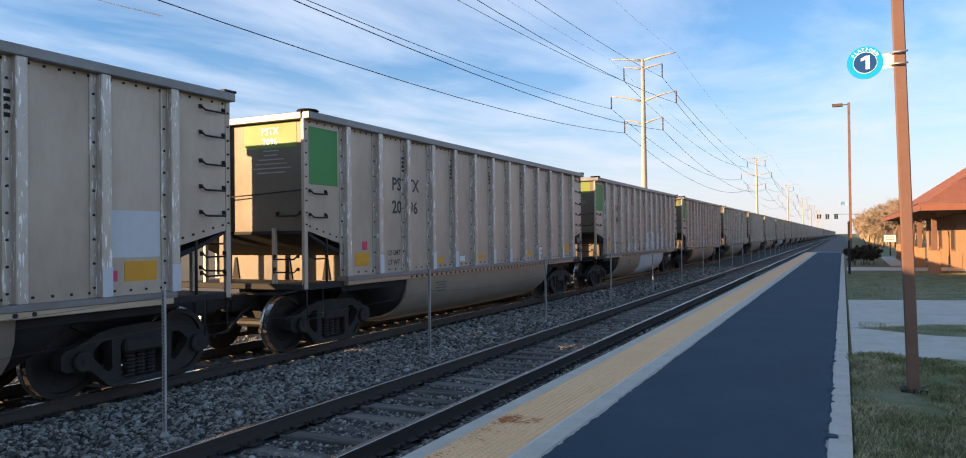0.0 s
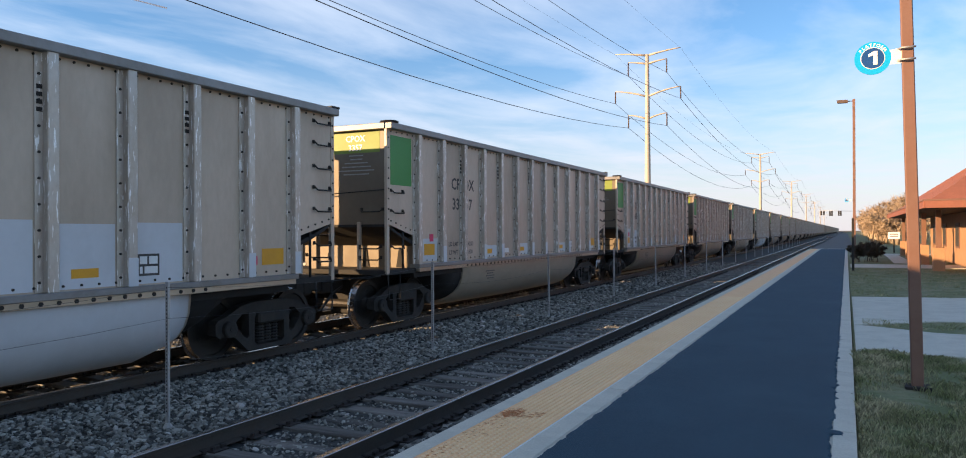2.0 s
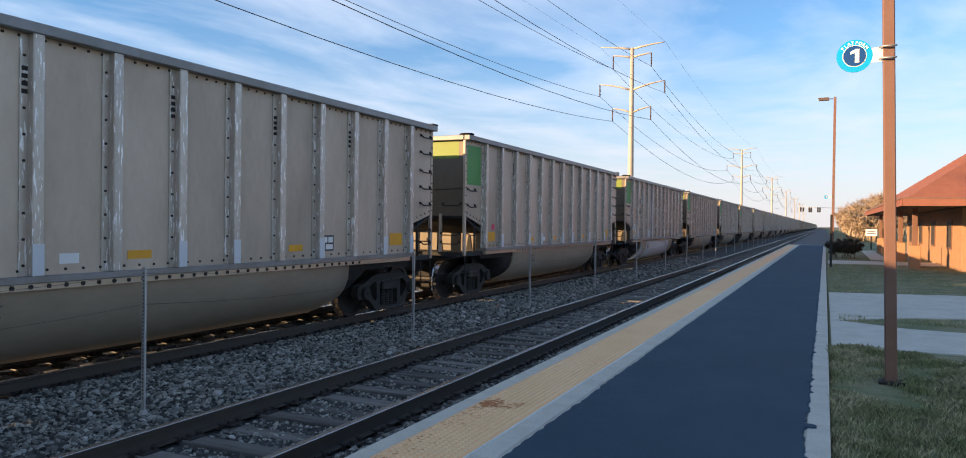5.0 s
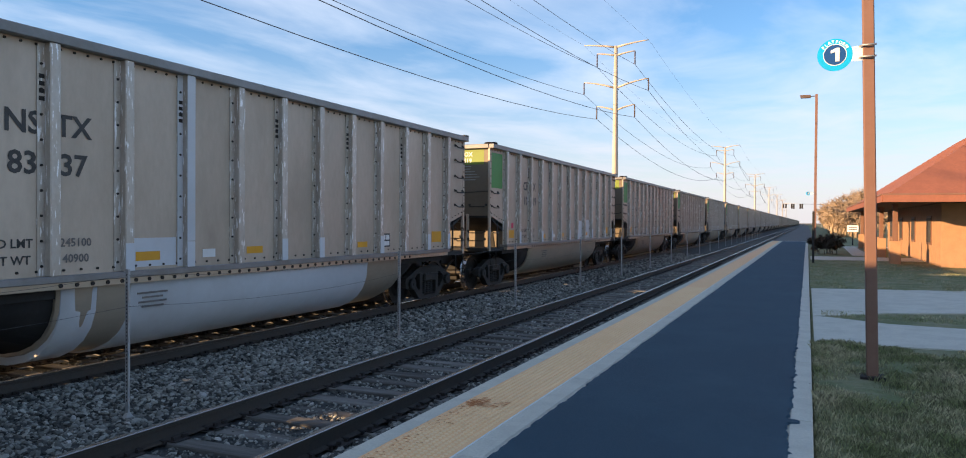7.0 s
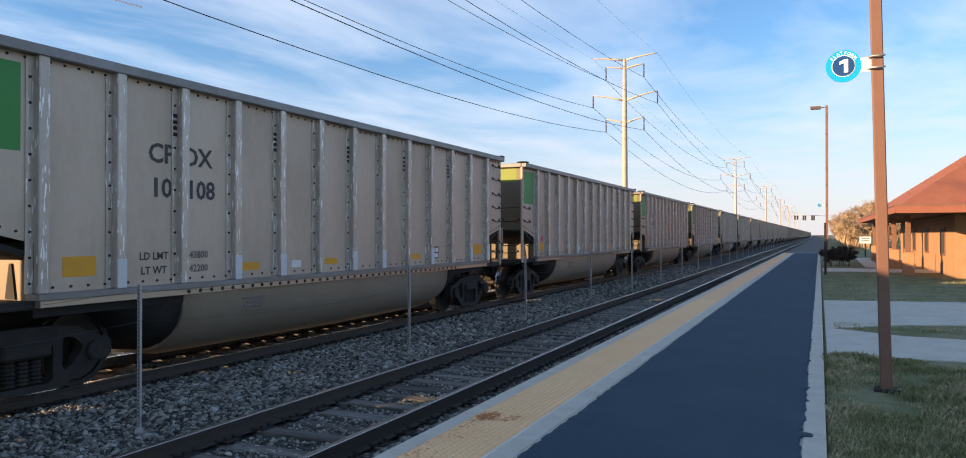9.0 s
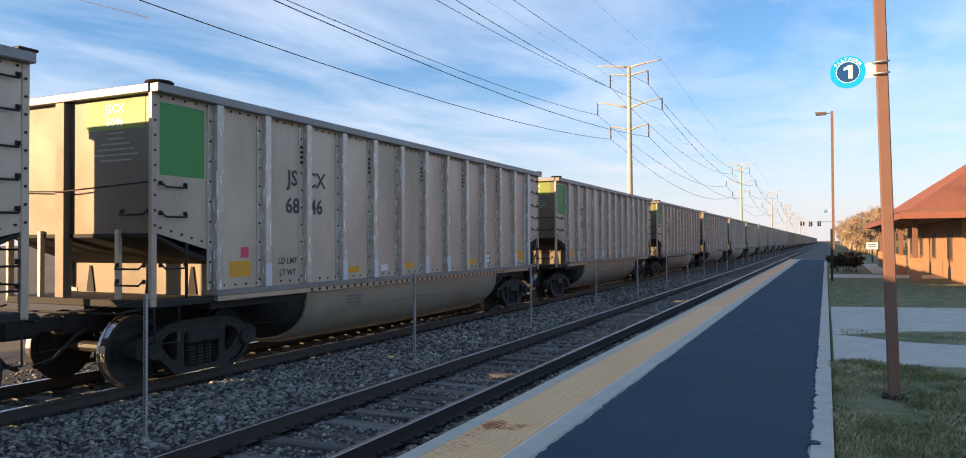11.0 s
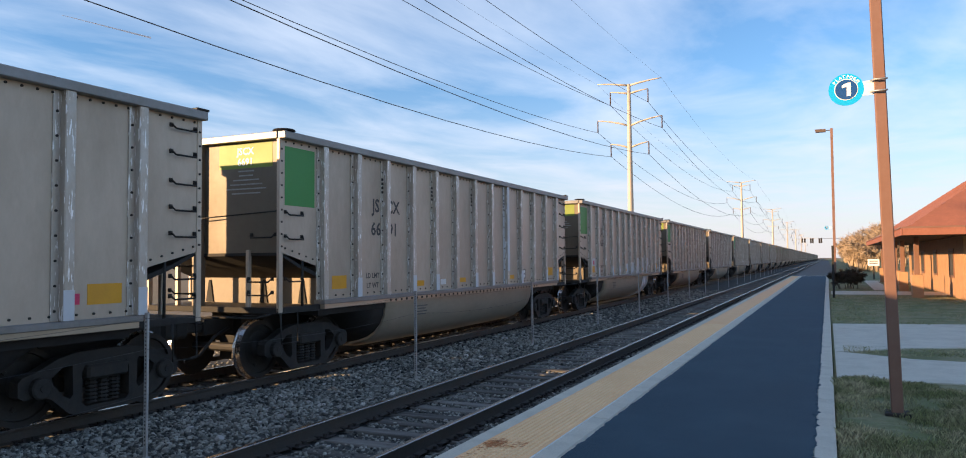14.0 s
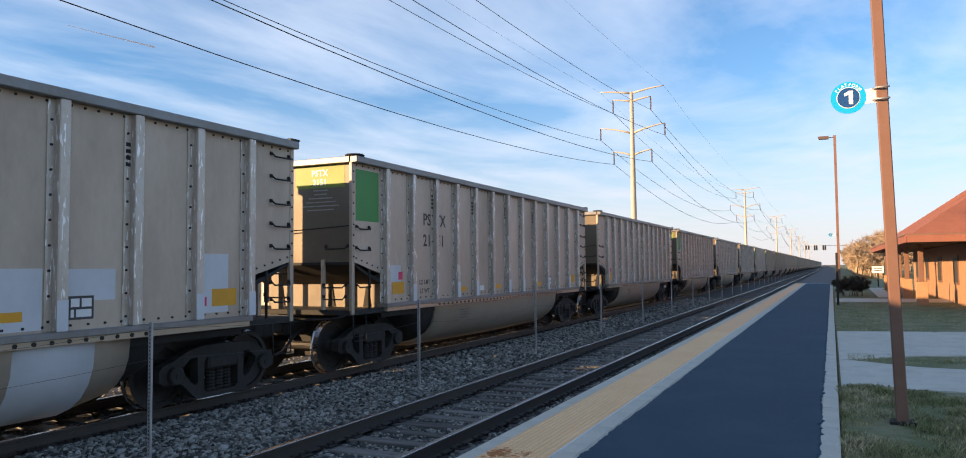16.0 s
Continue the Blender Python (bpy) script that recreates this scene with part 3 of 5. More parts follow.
        for w in (-1, 1):
            part("corner_post", boxed(*sorted((w * (W_SHEET - 0.05), w * (W_SHEET + 0.012))), *sorted((e - s * 0.09, e)), 1.12, Z_TOP - 0.12, 0.006), M_SIDE, car)
            bm = bmesh.new()
            box(bm, w * 0.80 - 0.035, w * 0.80 + 0.035, *sorted((e - s * 0.10, e - s * 0.03)), 1.2, 2.15, 0.006)
            part("end_strut", bm, M_SIDE, car)
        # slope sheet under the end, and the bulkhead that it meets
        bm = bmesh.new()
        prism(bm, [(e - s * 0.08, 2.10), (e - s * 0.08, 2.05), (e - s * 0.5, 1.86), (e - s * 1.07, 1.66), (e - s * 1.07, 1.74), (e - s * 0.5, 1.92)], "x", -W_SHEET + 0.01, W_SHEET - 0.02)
        # black base colour paints in the shade on the downward-facing sheet
        part("slope_sheet", bm, M_UNDER, car, "slope sheet, black to hold its underside's shade")
        part("bulkhead", boxed(-W_SHEET + 0.02, W_SHEET - 0.02, *sorted((e - s * 1.09, e - s * 1.07)), 1.2, 1.86), M_END, car)
        # thin black triangles: the gussets with their shadows put into the colour
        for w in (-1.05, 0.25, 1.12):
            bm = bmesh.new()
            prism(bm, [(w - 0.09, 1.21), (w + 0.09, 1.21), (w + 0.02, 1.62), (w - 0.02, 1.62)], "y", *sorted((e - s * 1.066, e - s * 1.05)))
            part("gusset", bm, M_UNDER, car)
        part("end_deck", boxed(-W_SHEET, W_SHEET, *sorted((e - s * 1.1, e - s * 0.0)), 1.10, 1.2, 0.01), M_TRUCK, car)
        # coupler
        bm = bmesh.new()
        box(bm, -0.16, 0.16, *sorted((e - s * 1.0, e + s * 0.25)), 0.72, 1.02, 0.03)
        box(bm, -0.09, 0.09, *sorted((e + s * 0.2, e + s * 0.62)), 0.78, 0.98, 0.03)
        box(bm, -0.20, 0.14, *sorted((e + s * 0.56, e + s * 0.86)), 0.72, 1.05, 0.05)
        part("coupler", bm, M_TRUCK, car)
        bm = bmesh.new()
        tube(bm, [(0.35, e - s * 0.1, 0.85), (0.36, e + s * 0.25, 0.72), (0.30, e + s * 0.5, 0.45), (0.2, e + s * 0.72, 0.36)], 0.028, 6)
        part("air_hose", bm, M_BLACK, car)
        bm = bmesh.new()
        tube(bm, [(-1.3, e + s * 0.12, 1.08), (-1.25, e + s * 0.3, 1.05), (-0.3, e + s * 0.42, 1.05), (0.3, e + s * 0.42, 1.05), (1.25, e + s * 0.3, 1.05), (1.42, e + s * 0.1, 1.1)], 0.016, 5)
        part("uncoupling_lever", bm, M_TRUCK, car)
    # sill, underframe and tub
    for s in (-1, 1):
        bm = boxed(*sorted((s * (W_SHEET - 0.12), s * (W_POST + 0.01))), -HALF + 1.06, HALF - 1.06, 1.20, Z_SILL, 0.008)
        part("side_sill", bm, M_CHORD, car)
        bm = boxed(*sorted((s * (W_SHEET - 0.1), s * (W_SHEET + 0.09))), -HALF + 1.1, HALF - 1.1, 1.12, 1.205, 0.006)
        part("sill_flange", bm, M_TUB, car)
    part("centre_sill", boxed(-0.33, 0.33, -HALF + 0.4, HALF - 0.4, 0.70, 1.12), M_UNDER, car)
    part("underframe", boxed(-1.42, 1.42, -HALF + 1.12, HALF - 1.12, 1.0, 1.13), M_UNDER, car)
    bm = bmesh.new()
    tub_section(bm, [(-3.95, 0.22, 1.44), (-3.6, 0.15, 1.50), (0, 0.12, 1.50), (3.7, 0.15, 1.50), (4.15, 0.24, 1.44)])
    part("tub", bm, M_TUB, car, "round-bellied aluminium tub")
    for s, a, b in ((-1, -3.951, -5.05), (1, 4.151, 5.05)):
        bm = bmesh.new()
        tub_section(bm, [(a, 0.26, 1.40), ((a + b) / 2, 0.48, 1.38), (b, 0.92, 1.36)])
        part("tub_end", bm, M_UNDER, car, "black sloping tub end")
    # load
    bm = bmesh.new()
    nx, ny = 10, 56
    g = [[bm.verts.new((-1.44 + 2.88 * i / nx, -7.15 + 14.3 * j / ny, 0)) for i in range(nx + 1)] for j in range(ny + 1)]
    for row in g:
        for v in row:
            q = 1 - (abs(v.co.x) / 1.44) ** 2
            d = 1 - (abs(v.co.y) / 7.15) ** 8
            v.co.z = 3.78 + 0.36 * q * d + 0.10 * noise.noise(v.co * 1.1) + 0.06 * noise.noise(v.co * 5)
    for j in range(ny):
        for i in range(nx):
            bm.faces.new((g[j][i], g[j][i + 1], g[j + 1][i + 1], g[j + 1][i]))
    part("coal_load", bm, M_COAL, car, "heaped black coal")
    # trucks
    for yc in ((AXLES[0] + AXLES[1]) / 2, (AXLES[2] + AXLES[3]) / 2):
        # added dark block in each truck, stops sunlight leaking through to the near ballast
        part("brake_rigging", boxed(-0.28, 0.28, yc - 0.72, yc + 0.72, 0.24, 0.70, 0.03), M_UNDER, car)
        if full:
            build_truck(car, yc)
        else:
            bm = bmesh.new()
            sideframe(bm, 0.98, 1.14)
            bmesh.ops.translate(bm, vec=(0, yc, 0), verts=bm.verts)
            part("truck_frame", bm, M_TRUCK, car)
    for y in AXLES:
        again("wheelset", WHEELSET, car, (0, y, WHEEL_R))
    # grab irons
    if full:
        g = mesh_of(grab_iron(0.42), "grab_iron", M_BLACK)
        for z in (3.78, 3.42, 3.02, 2.66, 2.30, 1.72, 1.45):
            again("grab_iron", g, car, (W_SHEET, HALF - 0.34, z))
        for z in (2.72, 2.32, 1.62):
            again("grab_iron", g, car, (W_SHEET, -HALF + 0.36, z))
        e = mesh_of(grab_iron(0.5), "end_grab_iron", M_BLACK)
        for z in (2.35, 1.62, 1.4):
            again("end_grab_iron", e, car, (1.1, -HALF + 0.09 if z > 2 else -HALF + 0.02, z), (0, 0, -90))
        for z in (3.6, 3.2, 2.8, 2.4, 1.9, 1.5):
            again("end_grab_iron", e, car, (1.15, HALF - 0.09 if z > 2 else HALF - 0.02, z), (0, 0, 90))
        part("brake_rod", tubes([(-1.4, -HALF + 0.03, 2.74), (-0.2, -HALF - 0.04, 2.7), (1.45, -HALF + 0.02, 2.78)], 0.011, 5), M_BLACK, car)
        for y in (-HALF + 0.62, HALF - 0.62):
            part("step_rod", tubes([(W_SHEET - 0.02, y, 1.98), (W_SHEET - 0.02, y, 1.2)], 0.022, 6), M_TRUCK, car)
        for y in (-HALF + 0.05, HALF - 0.5):
            bm = bmesh.new()
            tube(bm, [(W_SHEET, y, 1.12), (W_SHEET + 0.02, y, 0.62), (W_SHEET + 0.02, y + 0.42, 0.62), (W_SHEET, y + 0.42, 1.12)], 0.016, 5)
            part("stirrup_step", bm, M_TRUCK, car)
        part("end_angle", boxed(W_SHEET - 0.1, W_SHEET + 0.02, -HALF + 1.06, -HALF + 1.12, Z_SILL, 1.86), M_END, car)
    return car


WHEELSET = wheelset_mesh()


def plate_on_side(car, name, y0, y1, z0, z1, mat, label="", lift=0.003):
    return part(name, boxed(W_SHEET, W_SHEET + lift, y0, y1, z0, z1), mat, car, label)


def side_text(car, me, y, z, lift=0.006):
    return again("lettering", me, car, (W_SHEET + lift, y, z), (90, 0, 90))


def end_text(car, me, x, z, lift=0.006):
    return again("lettering", me, car, (x, -HALF + 0.09 - lift, z), (90, 0, 0))


def panel(k):
    """Clear span of side panel k (0 is behind the front corner panel), to the right of its post."""
    return POSTS[k] + 0.1, POSTS[k + 1] - 0.15


# marks, numbers, and the primer patches: (panel, from z, to z, full width or part)
CARS = {
    -1: ("", "", [(11, 1.75, 2.35, 1.0)], True),
    0: ("PS|TX", "20|96", [], True),
    1: ("NS|TX", "84|07", [(6, 1.30, 2.10, 1), (7, 1.30, 2.08, 1), (8, 1.30, 2.04, 1), (9, 1.30, 2.08, 1)], True),
    2: ("CP|OX", "33|57", [(0, 1.32, 1.80, 1), (3, 1.32, 1.62, 1), (5, 1.32, 1.62, 1), (8, 1.32, 1.60, 1), (11, 1.36, 1.66, 0.8)], True),
    3: ("JS|CX", "68|54", [(0, 1.30, 2.05, 1), (1, 1.30, 1.98, 1), (9, 1.32, 1.76, 1)], True),
    4: ("CP|OX", "33|25", [], True),
    5: ("", "", [], True),
    6: ("NS|TX", "83|37", [(0, 1.30, 1.95, 1), (3, 1.32, 1.72, 1)], True),
    7: ("CP|OX", "10|519", [(7, 1.30, 1.98, 1), (8, 1.30, 2.0, 1)], True),
    8: ("CP|OX", "10|108", [], True),
    9: ("", "", [], True),
    10: ("JS|CX", "68|46", [], True),
    11: ("CP|OX", "10|181", [(0, 1.74, 2.0, 0.6)], True),
    12: ("NS|TX", "83|11", [(0, 1.76, 2.0, 1), (1, 1.31, 2.18, 1), (4, 1.31, 2.22, 1), (7, 1.31, 2.24, 1), (8, 1.31, 2.03, 1)], True),
    13: ("JS|CX", "66|91", [], True),
    14: ("JS|CX", "66|73", [(0, 1.5, 2.0, 1), (5, 1.31, 1.74, 1), (6, 1.31, 1.82, 1), (7, 1.31, 2.0, 1), (8, 1.31, 2.02, 1), (9, 1.62, 1.98, 0.9), (11, 1.36, 2.2, 0.72)], True),
    15: ("PS|TX", "21|51", [(0, 1.7, 2.05, 0.7)], True),
}
LIMITS = {2: ("244200", "41800"), 6: ("245100", "40900"), 1: ("245000", "41000"), 3: ("45100", "40900"), 7: ("43800", "42200"), 8: ("43800", "42200"), 12: ("45000", "41000")}
BRIGHT_POSTS = {6: [4], 13: [8], 3: [], 10: [12]}
TUB_PATCHES = {1: [(-0.7, 4.1)], 6: [(-3.9, -3.45), (-2.95, 2.7)], 12: [(1.9, 2.7)], 14: [(2.6, 3.6)]}
GLYPHS = {}


def glyph(text, size, mat):
    key = (text, size, mat.name)
    if key not in GLYPHS:
        GLYPHS[key] = letters(text, size, mat)
    return GLYPHS[key]


def dress_car(car, k):
    """Green and yellow markings, reporting marks, primer patches of one car."""
    r = random.Random(100 + k)
    mark, number, patches, green = CARS.get(k, ("", "", [], r.random() < 0.6))
    if green:
        plate_on_side(car, "green_square", -HALF + 0.14, -HALF + 0.92, 2.88, 3.86, M_GREEN, "green painted square")
        bm = boxed(0.12, W_SHEET - 0.21, -HALF + 0.086, -HALF + 0.09, 3.53, 3.95)
        part("end_band", bm, M_LIME, car, "lime green band")
    for i, (p, z0, z1, share) in enumerate(patches):
        a, b = panel(p)
        plate_on_side(car, "primer_patch", a, a + (b - a) * share, z0, z1 + r.uniform(-0.02, 0.02), M_PATCH, "pale primer patch", 0.002)
    yellow = [(0, 0.22, 0.66, 1.45, 1.69), (3, 0.1, 0.5, 1.40, 1.52), (5, 0.15, 0.52, 1.42, 1.53), (8, 0.2, 0.55, 1.42, 1.53), (11, 0.24, 0.72, 1.45, 1.70)]
    for p, a, b, z0, z1 in yellow:
        y = POSTS[p] + 0.1
        plate_on_side(car, "reflector", y + a, y + b, z0, z1, M_ORANGE, "orange-yellow reflective strip", 0.005)
    y = POSTS[4] + 0.1
    plate_on_side(car, "data_plate", y + 0.25, y + 0.5, 1.40, 1.52, M_WHITE, "small white plate", 0.005)
    y = POSTS[9] + 0.12
    plate_on_side(car, "code_label", y + 0.05, y + 0.38, 1.40, 1.68, M_INK, "black and white printed label", 0.004)
    for a, b, c, d in ((0.08, 0.19, 1.55, 1.65), (0.22, 0.35, 1.55, 1.65), (0.08, 0.12, 1.43, 1.52), (0.15, 0.35, 1.43, 1.52)):
        plate_on_side(car, "label_field", y + a, y + b, c, d, M_WHITE, "", 0.007)
    if k >= -1 and k <= 16 and r.random() < 0.75:
        y = POSTS[0] + 0.55
        plate_on_side(car, "pink_tag", y, y + 0.16, 1.74, 1.9, M_PINK, "pink tag", 0.005)
    y = POSTS[11] + 0.11
    plate_on_side(car, "pink_tag", y, y + 0.13, 1.46, 1.59, M_PINK, "pink tag", 0.005)
    if mark:
        yc = (POSTS[2] + POSTS[2]) / 2
        for text, z, size in ((mark, 2.92, 0.36), (number, 2.46, 0.36)):
            a, b = text.split("|")
            side_text(car, glyph(a, size, M_INK), yc - 0.30, z)
            side_text(car, glyph(b, size, M_INK), yc + 0.33 if len(b) < 3 else yc + 0.4, z)
        side_text(car, glyph("LD LMT", 0.14, M_INK), yc - 0.42, 1.62)
        side_text(car, glyph("LT WT", 0.14, M_INK), yc - 0.42, 1.43)
        load, light = LIMITS.get(k, ("", ""))
        if load:
            side_text(car, glyph(load, 0.14, M_PRINT), yc + 0.36, 1.62)
            side_text(car, glyph(light, 0.14, M_PRINT), yc + 0.36, 1.43)
        if green:
            end_text(car, glyph(mark.replace("|", ""), 0.17, M_WHITE), 0.70, 3.76, 0.008)
            end_text(car, glyph(number.replace("|", ""), 0.17, M_WHITE), 0.70, 3.58, 0.008)
            bm = bmesh.new()
            for i, w in enumerate((0.34, 0.30, 0.56, 0.70, 0.86, 0.62)):
                box(bm, 0.72 - w / 2, 0.72 + w / 2, -HALF + 0.08, -HALF + 0.083, 3.47 - i * 0.075, 3.492 - i * 0.075)
            tagged(part("small_lettering", bm, M_FADED, car), "", "", "", "stuff")
    for i in BRIGHT_POSTS.get(k, []):
        y = POSTS[i] - 0.06
        part("bright_post", boxed(W_POST - 0.01, W_POST + 0.004, y + 0.016, y + 0.158, Z_SILL + 0.37, Z_TOP - 0.13, 0.002), M_PATCH, car, "bright replaced side post")
        part("bright_flange", boxed(W_SHEET + 0.01, W_SHEET + 0.018, y - 0.075, y + 0.02, Z_SILL + 0.02, Z_TOP - 0.13), M_PATCH, car)
    for a, b in TUB_PATCHES.get(k, []):
        bm = bmesh.new()
        tub_section(bm, [(a, 0.11, 1.506 if a > -3.6 else 1.46), (min(b, 3.68), 0.11, 1.506)] + ([(b, 0.23, 1.452)] if b > 3.7 else []))
        part("tub_patch", bm, M_PATCH, car, "pale primer patch round the tub")
    if k == 12:
        part("sill_pipe", tubes([(1.60, -4.6, 1.09), (1.615, -1.0, 1.07), (1.615, 0.4, 1.09), (1.60, 2.6, 1.10)], 0.022, 6), M_TRUCK, car, "dark pipe along the sill")
    if k in (0, 3, 6, 11, 15):      # coal showing above the chord
        bm = bmesh.new()
        n, y0, y1 = 60, -3.5 + k * 0.1, 2.5 + k * 0.15
        rows = []
        for j in range(n + 1):
            y = y0 + (y1 - y0) * j / n
            h = 0.13 * math.sin(math.pi * j / n) * (0.6 + 0.8 * noise.noise((k, y * 1.7, 0))) + 0.05 * noise.noise((k, y * 9, 3))
            rows.append([bm.verts.new((1.42 - 0.22 * i, y + 0.03 * noise.noise((i, y * 5, k)), (3.85, 4.07, 4.10)[i] + max(0, h) * (0, 0.5, 1)[i])) for i in range(3)])
        for u, v in zip(rows, rows[1:]):
            for i in range(2):
                bm.faces.new((u[i], u[i + 1], v[i + 1], v[i]))
        part("coal_crest", bm, M_COAL, car, "lumpy crest of the coal load")
    if -2 <= k <= 18:               # small print on the tub that cannot be read
        for i in range(4):
            w = (0.5, 0.34, 0.46, 0.36)[i]
            part("small_lettering", boxed(1.499, 1.508, -2.6 - w / 2, -2.6 + w / 2, 0.96 - i * 0.06, 0.985 - i * 0.06), M_PRINT, car)


# small unevenness of the train's run: seconds, metres
SWAY = ((0, 0.13), (0.5, -0.05), (1, 0.01), (1.5, 0.0), (2, 0.50), (2.5, 0.0), (3, 0.0), (3.5, 0.09), (4, -0.06), (4.5, 0.0), (6, 0.3),
        (6.5, 0.53), (7, -0.03), (7.5, 0.0), (8, -0.02), (8.5, -0.06), (9, 0.43), (9.5, 0.1), (11, -0.1), (11.5, -0.20), (12, 0.31), (12.5, 0.23),
        (13, 0.30), (13.5, 0.20), (14, 0.23), (14.5, 0.17), (15, 0.18), (15.5, 0.54), (16, 0.0))


def shift(t):
    """How far the train has come since the clip's start."""
    return 14.75 * t + 0.0185 * t * t + float(np.interp(t, [a for a, _ in SWAY], [b for _, b in SWAY]))


FRONT0 = 9.87           # the front of car 0 at the start
TRAIN = []


def build_train():
    base = build_car(True)
    plain = build_car(False)
    tagged(base, "grey aluminium coal car with green end squares, rolling", "coal car", "cars of the coal train")
    tagged(plain, "grey aluminium coal car far down the train", "coal car", "cars of the coal train")
    last_full, last = 20, 58
    for k in range(-2, last + 1):
        src = base if k <= last_full else plain
        m = pose(FAR, FRONT0 + 7.3 + k * PITCH, 0)
        first = k == -2 or k == last_full + 1
        if first:
            src.matrix_basis = m
            car = src
        else:
            car = copy_thing(src, m)
        TRAIN.append((k, car))
    for k, car in TRAIN:
        if k <= last_full + 6:
            dress_car(car, k)


build_train()


def motions():
    times = [i * 0.5 for i in range(33)]
    for k, car in TRAIN:
        walk(car, [(t, pose(FAR, FRONT0 + 7.3 + k * PITCH - shift(t), 0)) for t in times])
    # the wheels roll without slipping; the four of one car set the turn for all
    sets = [[c for c in car.children if c.name.split(".")[0] == "wheelset"] for _, car in TRAIN]
    for i, y in enumerate(AXLES):
        lead = sets[0][i]
        walk(lead, [(n / FPS, pose(0, y, WHEEL_R, math.degrees(shift(n / FPS) / WHEEL_R), 0, 0)) for n in range(16 * FPS + 1)])
        for others in sets[1:]:
            ob = others[i]
            ob.rotation_mode = "QUATERNION"
            keys = ob.animation_data_create()
            keys.action = lead.animation_data.action
            keys.action_slot = lead.animation_data.action_slot


# ---------------------------------------------------------------- loose ballast
def stones(name, regions, label, mat, seed):
    """Scattered broken stones joined into one mesh; regions are (x0, x1, y0, y1, per square metre, smallest, largest)."""
    r = np.random.RandomState(seed)
    t = (1 + 5 ** 0.5) / 2
    ico = np.array([(-1, t, 0), (1, t, 0), (-1, -t, 0), (1, -t, 0), (0, -1, t), (0, 1, t), (0, -1, -t), (0, 1, -t), (t, 0, -1), (t, 0, 1), (-t, 0, -1), (-t, 0, 1)]) / (1 + t * t) ** 0.5
    tri = np.array([(0, 11, 5), (0, 5, 1), (0, 1, 7), (0, 7, 10), (0, 10, 11), (1, 5, 9), (5, 11, 4), (11, 10, 2), (10, 7, 6), (7, 1, 8),
                    (3, 9, 4), (3, 4, 2), (3, 2, 6), (3, 6, 8), (3, 8, 9), (4, 9, 5), (2, 4, 11), (6, 2, 10), (8, 6, 7), (9, 8, 1)])
    vs, fs, at = [], [], 0
    for x0, x1, y0, y1, dens, s0, s1 in regions:
        n = int((x1 - x0) * (y1 - y0) * dens)
        for _ in range(n):
            x, y = r.uniform(x0, x1), r.uniform(y0, y1)
            s = s0 + (s1 - s0) * r.rand() ** 2.2
            p = ico * r.uniform(0.72, 1.2, (12, 1)) * np.array([1, r.uniform(0.6, 1.0), r.uniform(0.45, 0.8)]) * s
            a, b = r.uniform(0, 6.28), r.uniform(-0.5, 0.5)
            c, d = math.cos(a), math.sin(a)
            p = np.stack([p[:, 0] * c - p[:, 1] * d, p[:, 0] * d + p[:, 1] * c, p[:, 2] + p[:, 0] * b], 1)
            z = bed_height(x, y) + s * r.uniform(0.0, 0.35)
            vs.append(p + (x, y, z))
            fs.append(tri + at)
            at += 12
    me = bpy.data.meshes.new(name)
    me.from_pydata(np.concatenate(vs).tolist(), [], np.concatenate(fs).tolist())
    me.materials.append(mat)
    return tagged(new(name, me), label, "ballast", "", "stuff")


stones("ballast_stones", [(-8.72, -5.72, 2.5, 12, 620, 0.016, 0.046), (-5.52, -4.22, 3.5, 12, 420, 0.015, 0.038), (-4.05, -3.22, 4, 12, 260, 0.02, 0.045),
                          (-8.72, -5.72, 12, 24, 300, 0.020, 0.052), (-5.52, -4.22, 12, 24, 100, 0.024, 0.05), (-4.05, -3.22, 12, 24, 120, 0.024, 0.05),
                          (-8.72, -5.72, 24, 50, 70, 0.03, 0.07), (-5.52, -3.25, 24, 50, 35, 0.03, 0.06), (-10.2, -8.9, 2, 24, 70, 0.025, 0.05), (-13, -10.4, 2, 30, 40, 0.03, 0.06)],
       "loose grey crushed stones of the track bed", M_STONE, 5)
stones("pale_stones", [(-8.5, -5.9, 4.5, 20, 3.5, 0.03, 0.075), (-5.5, -4.3, 5, 16, 3, 0.02, 0.05)], "pale scattered stones on the ballast", M_PALE, 9)


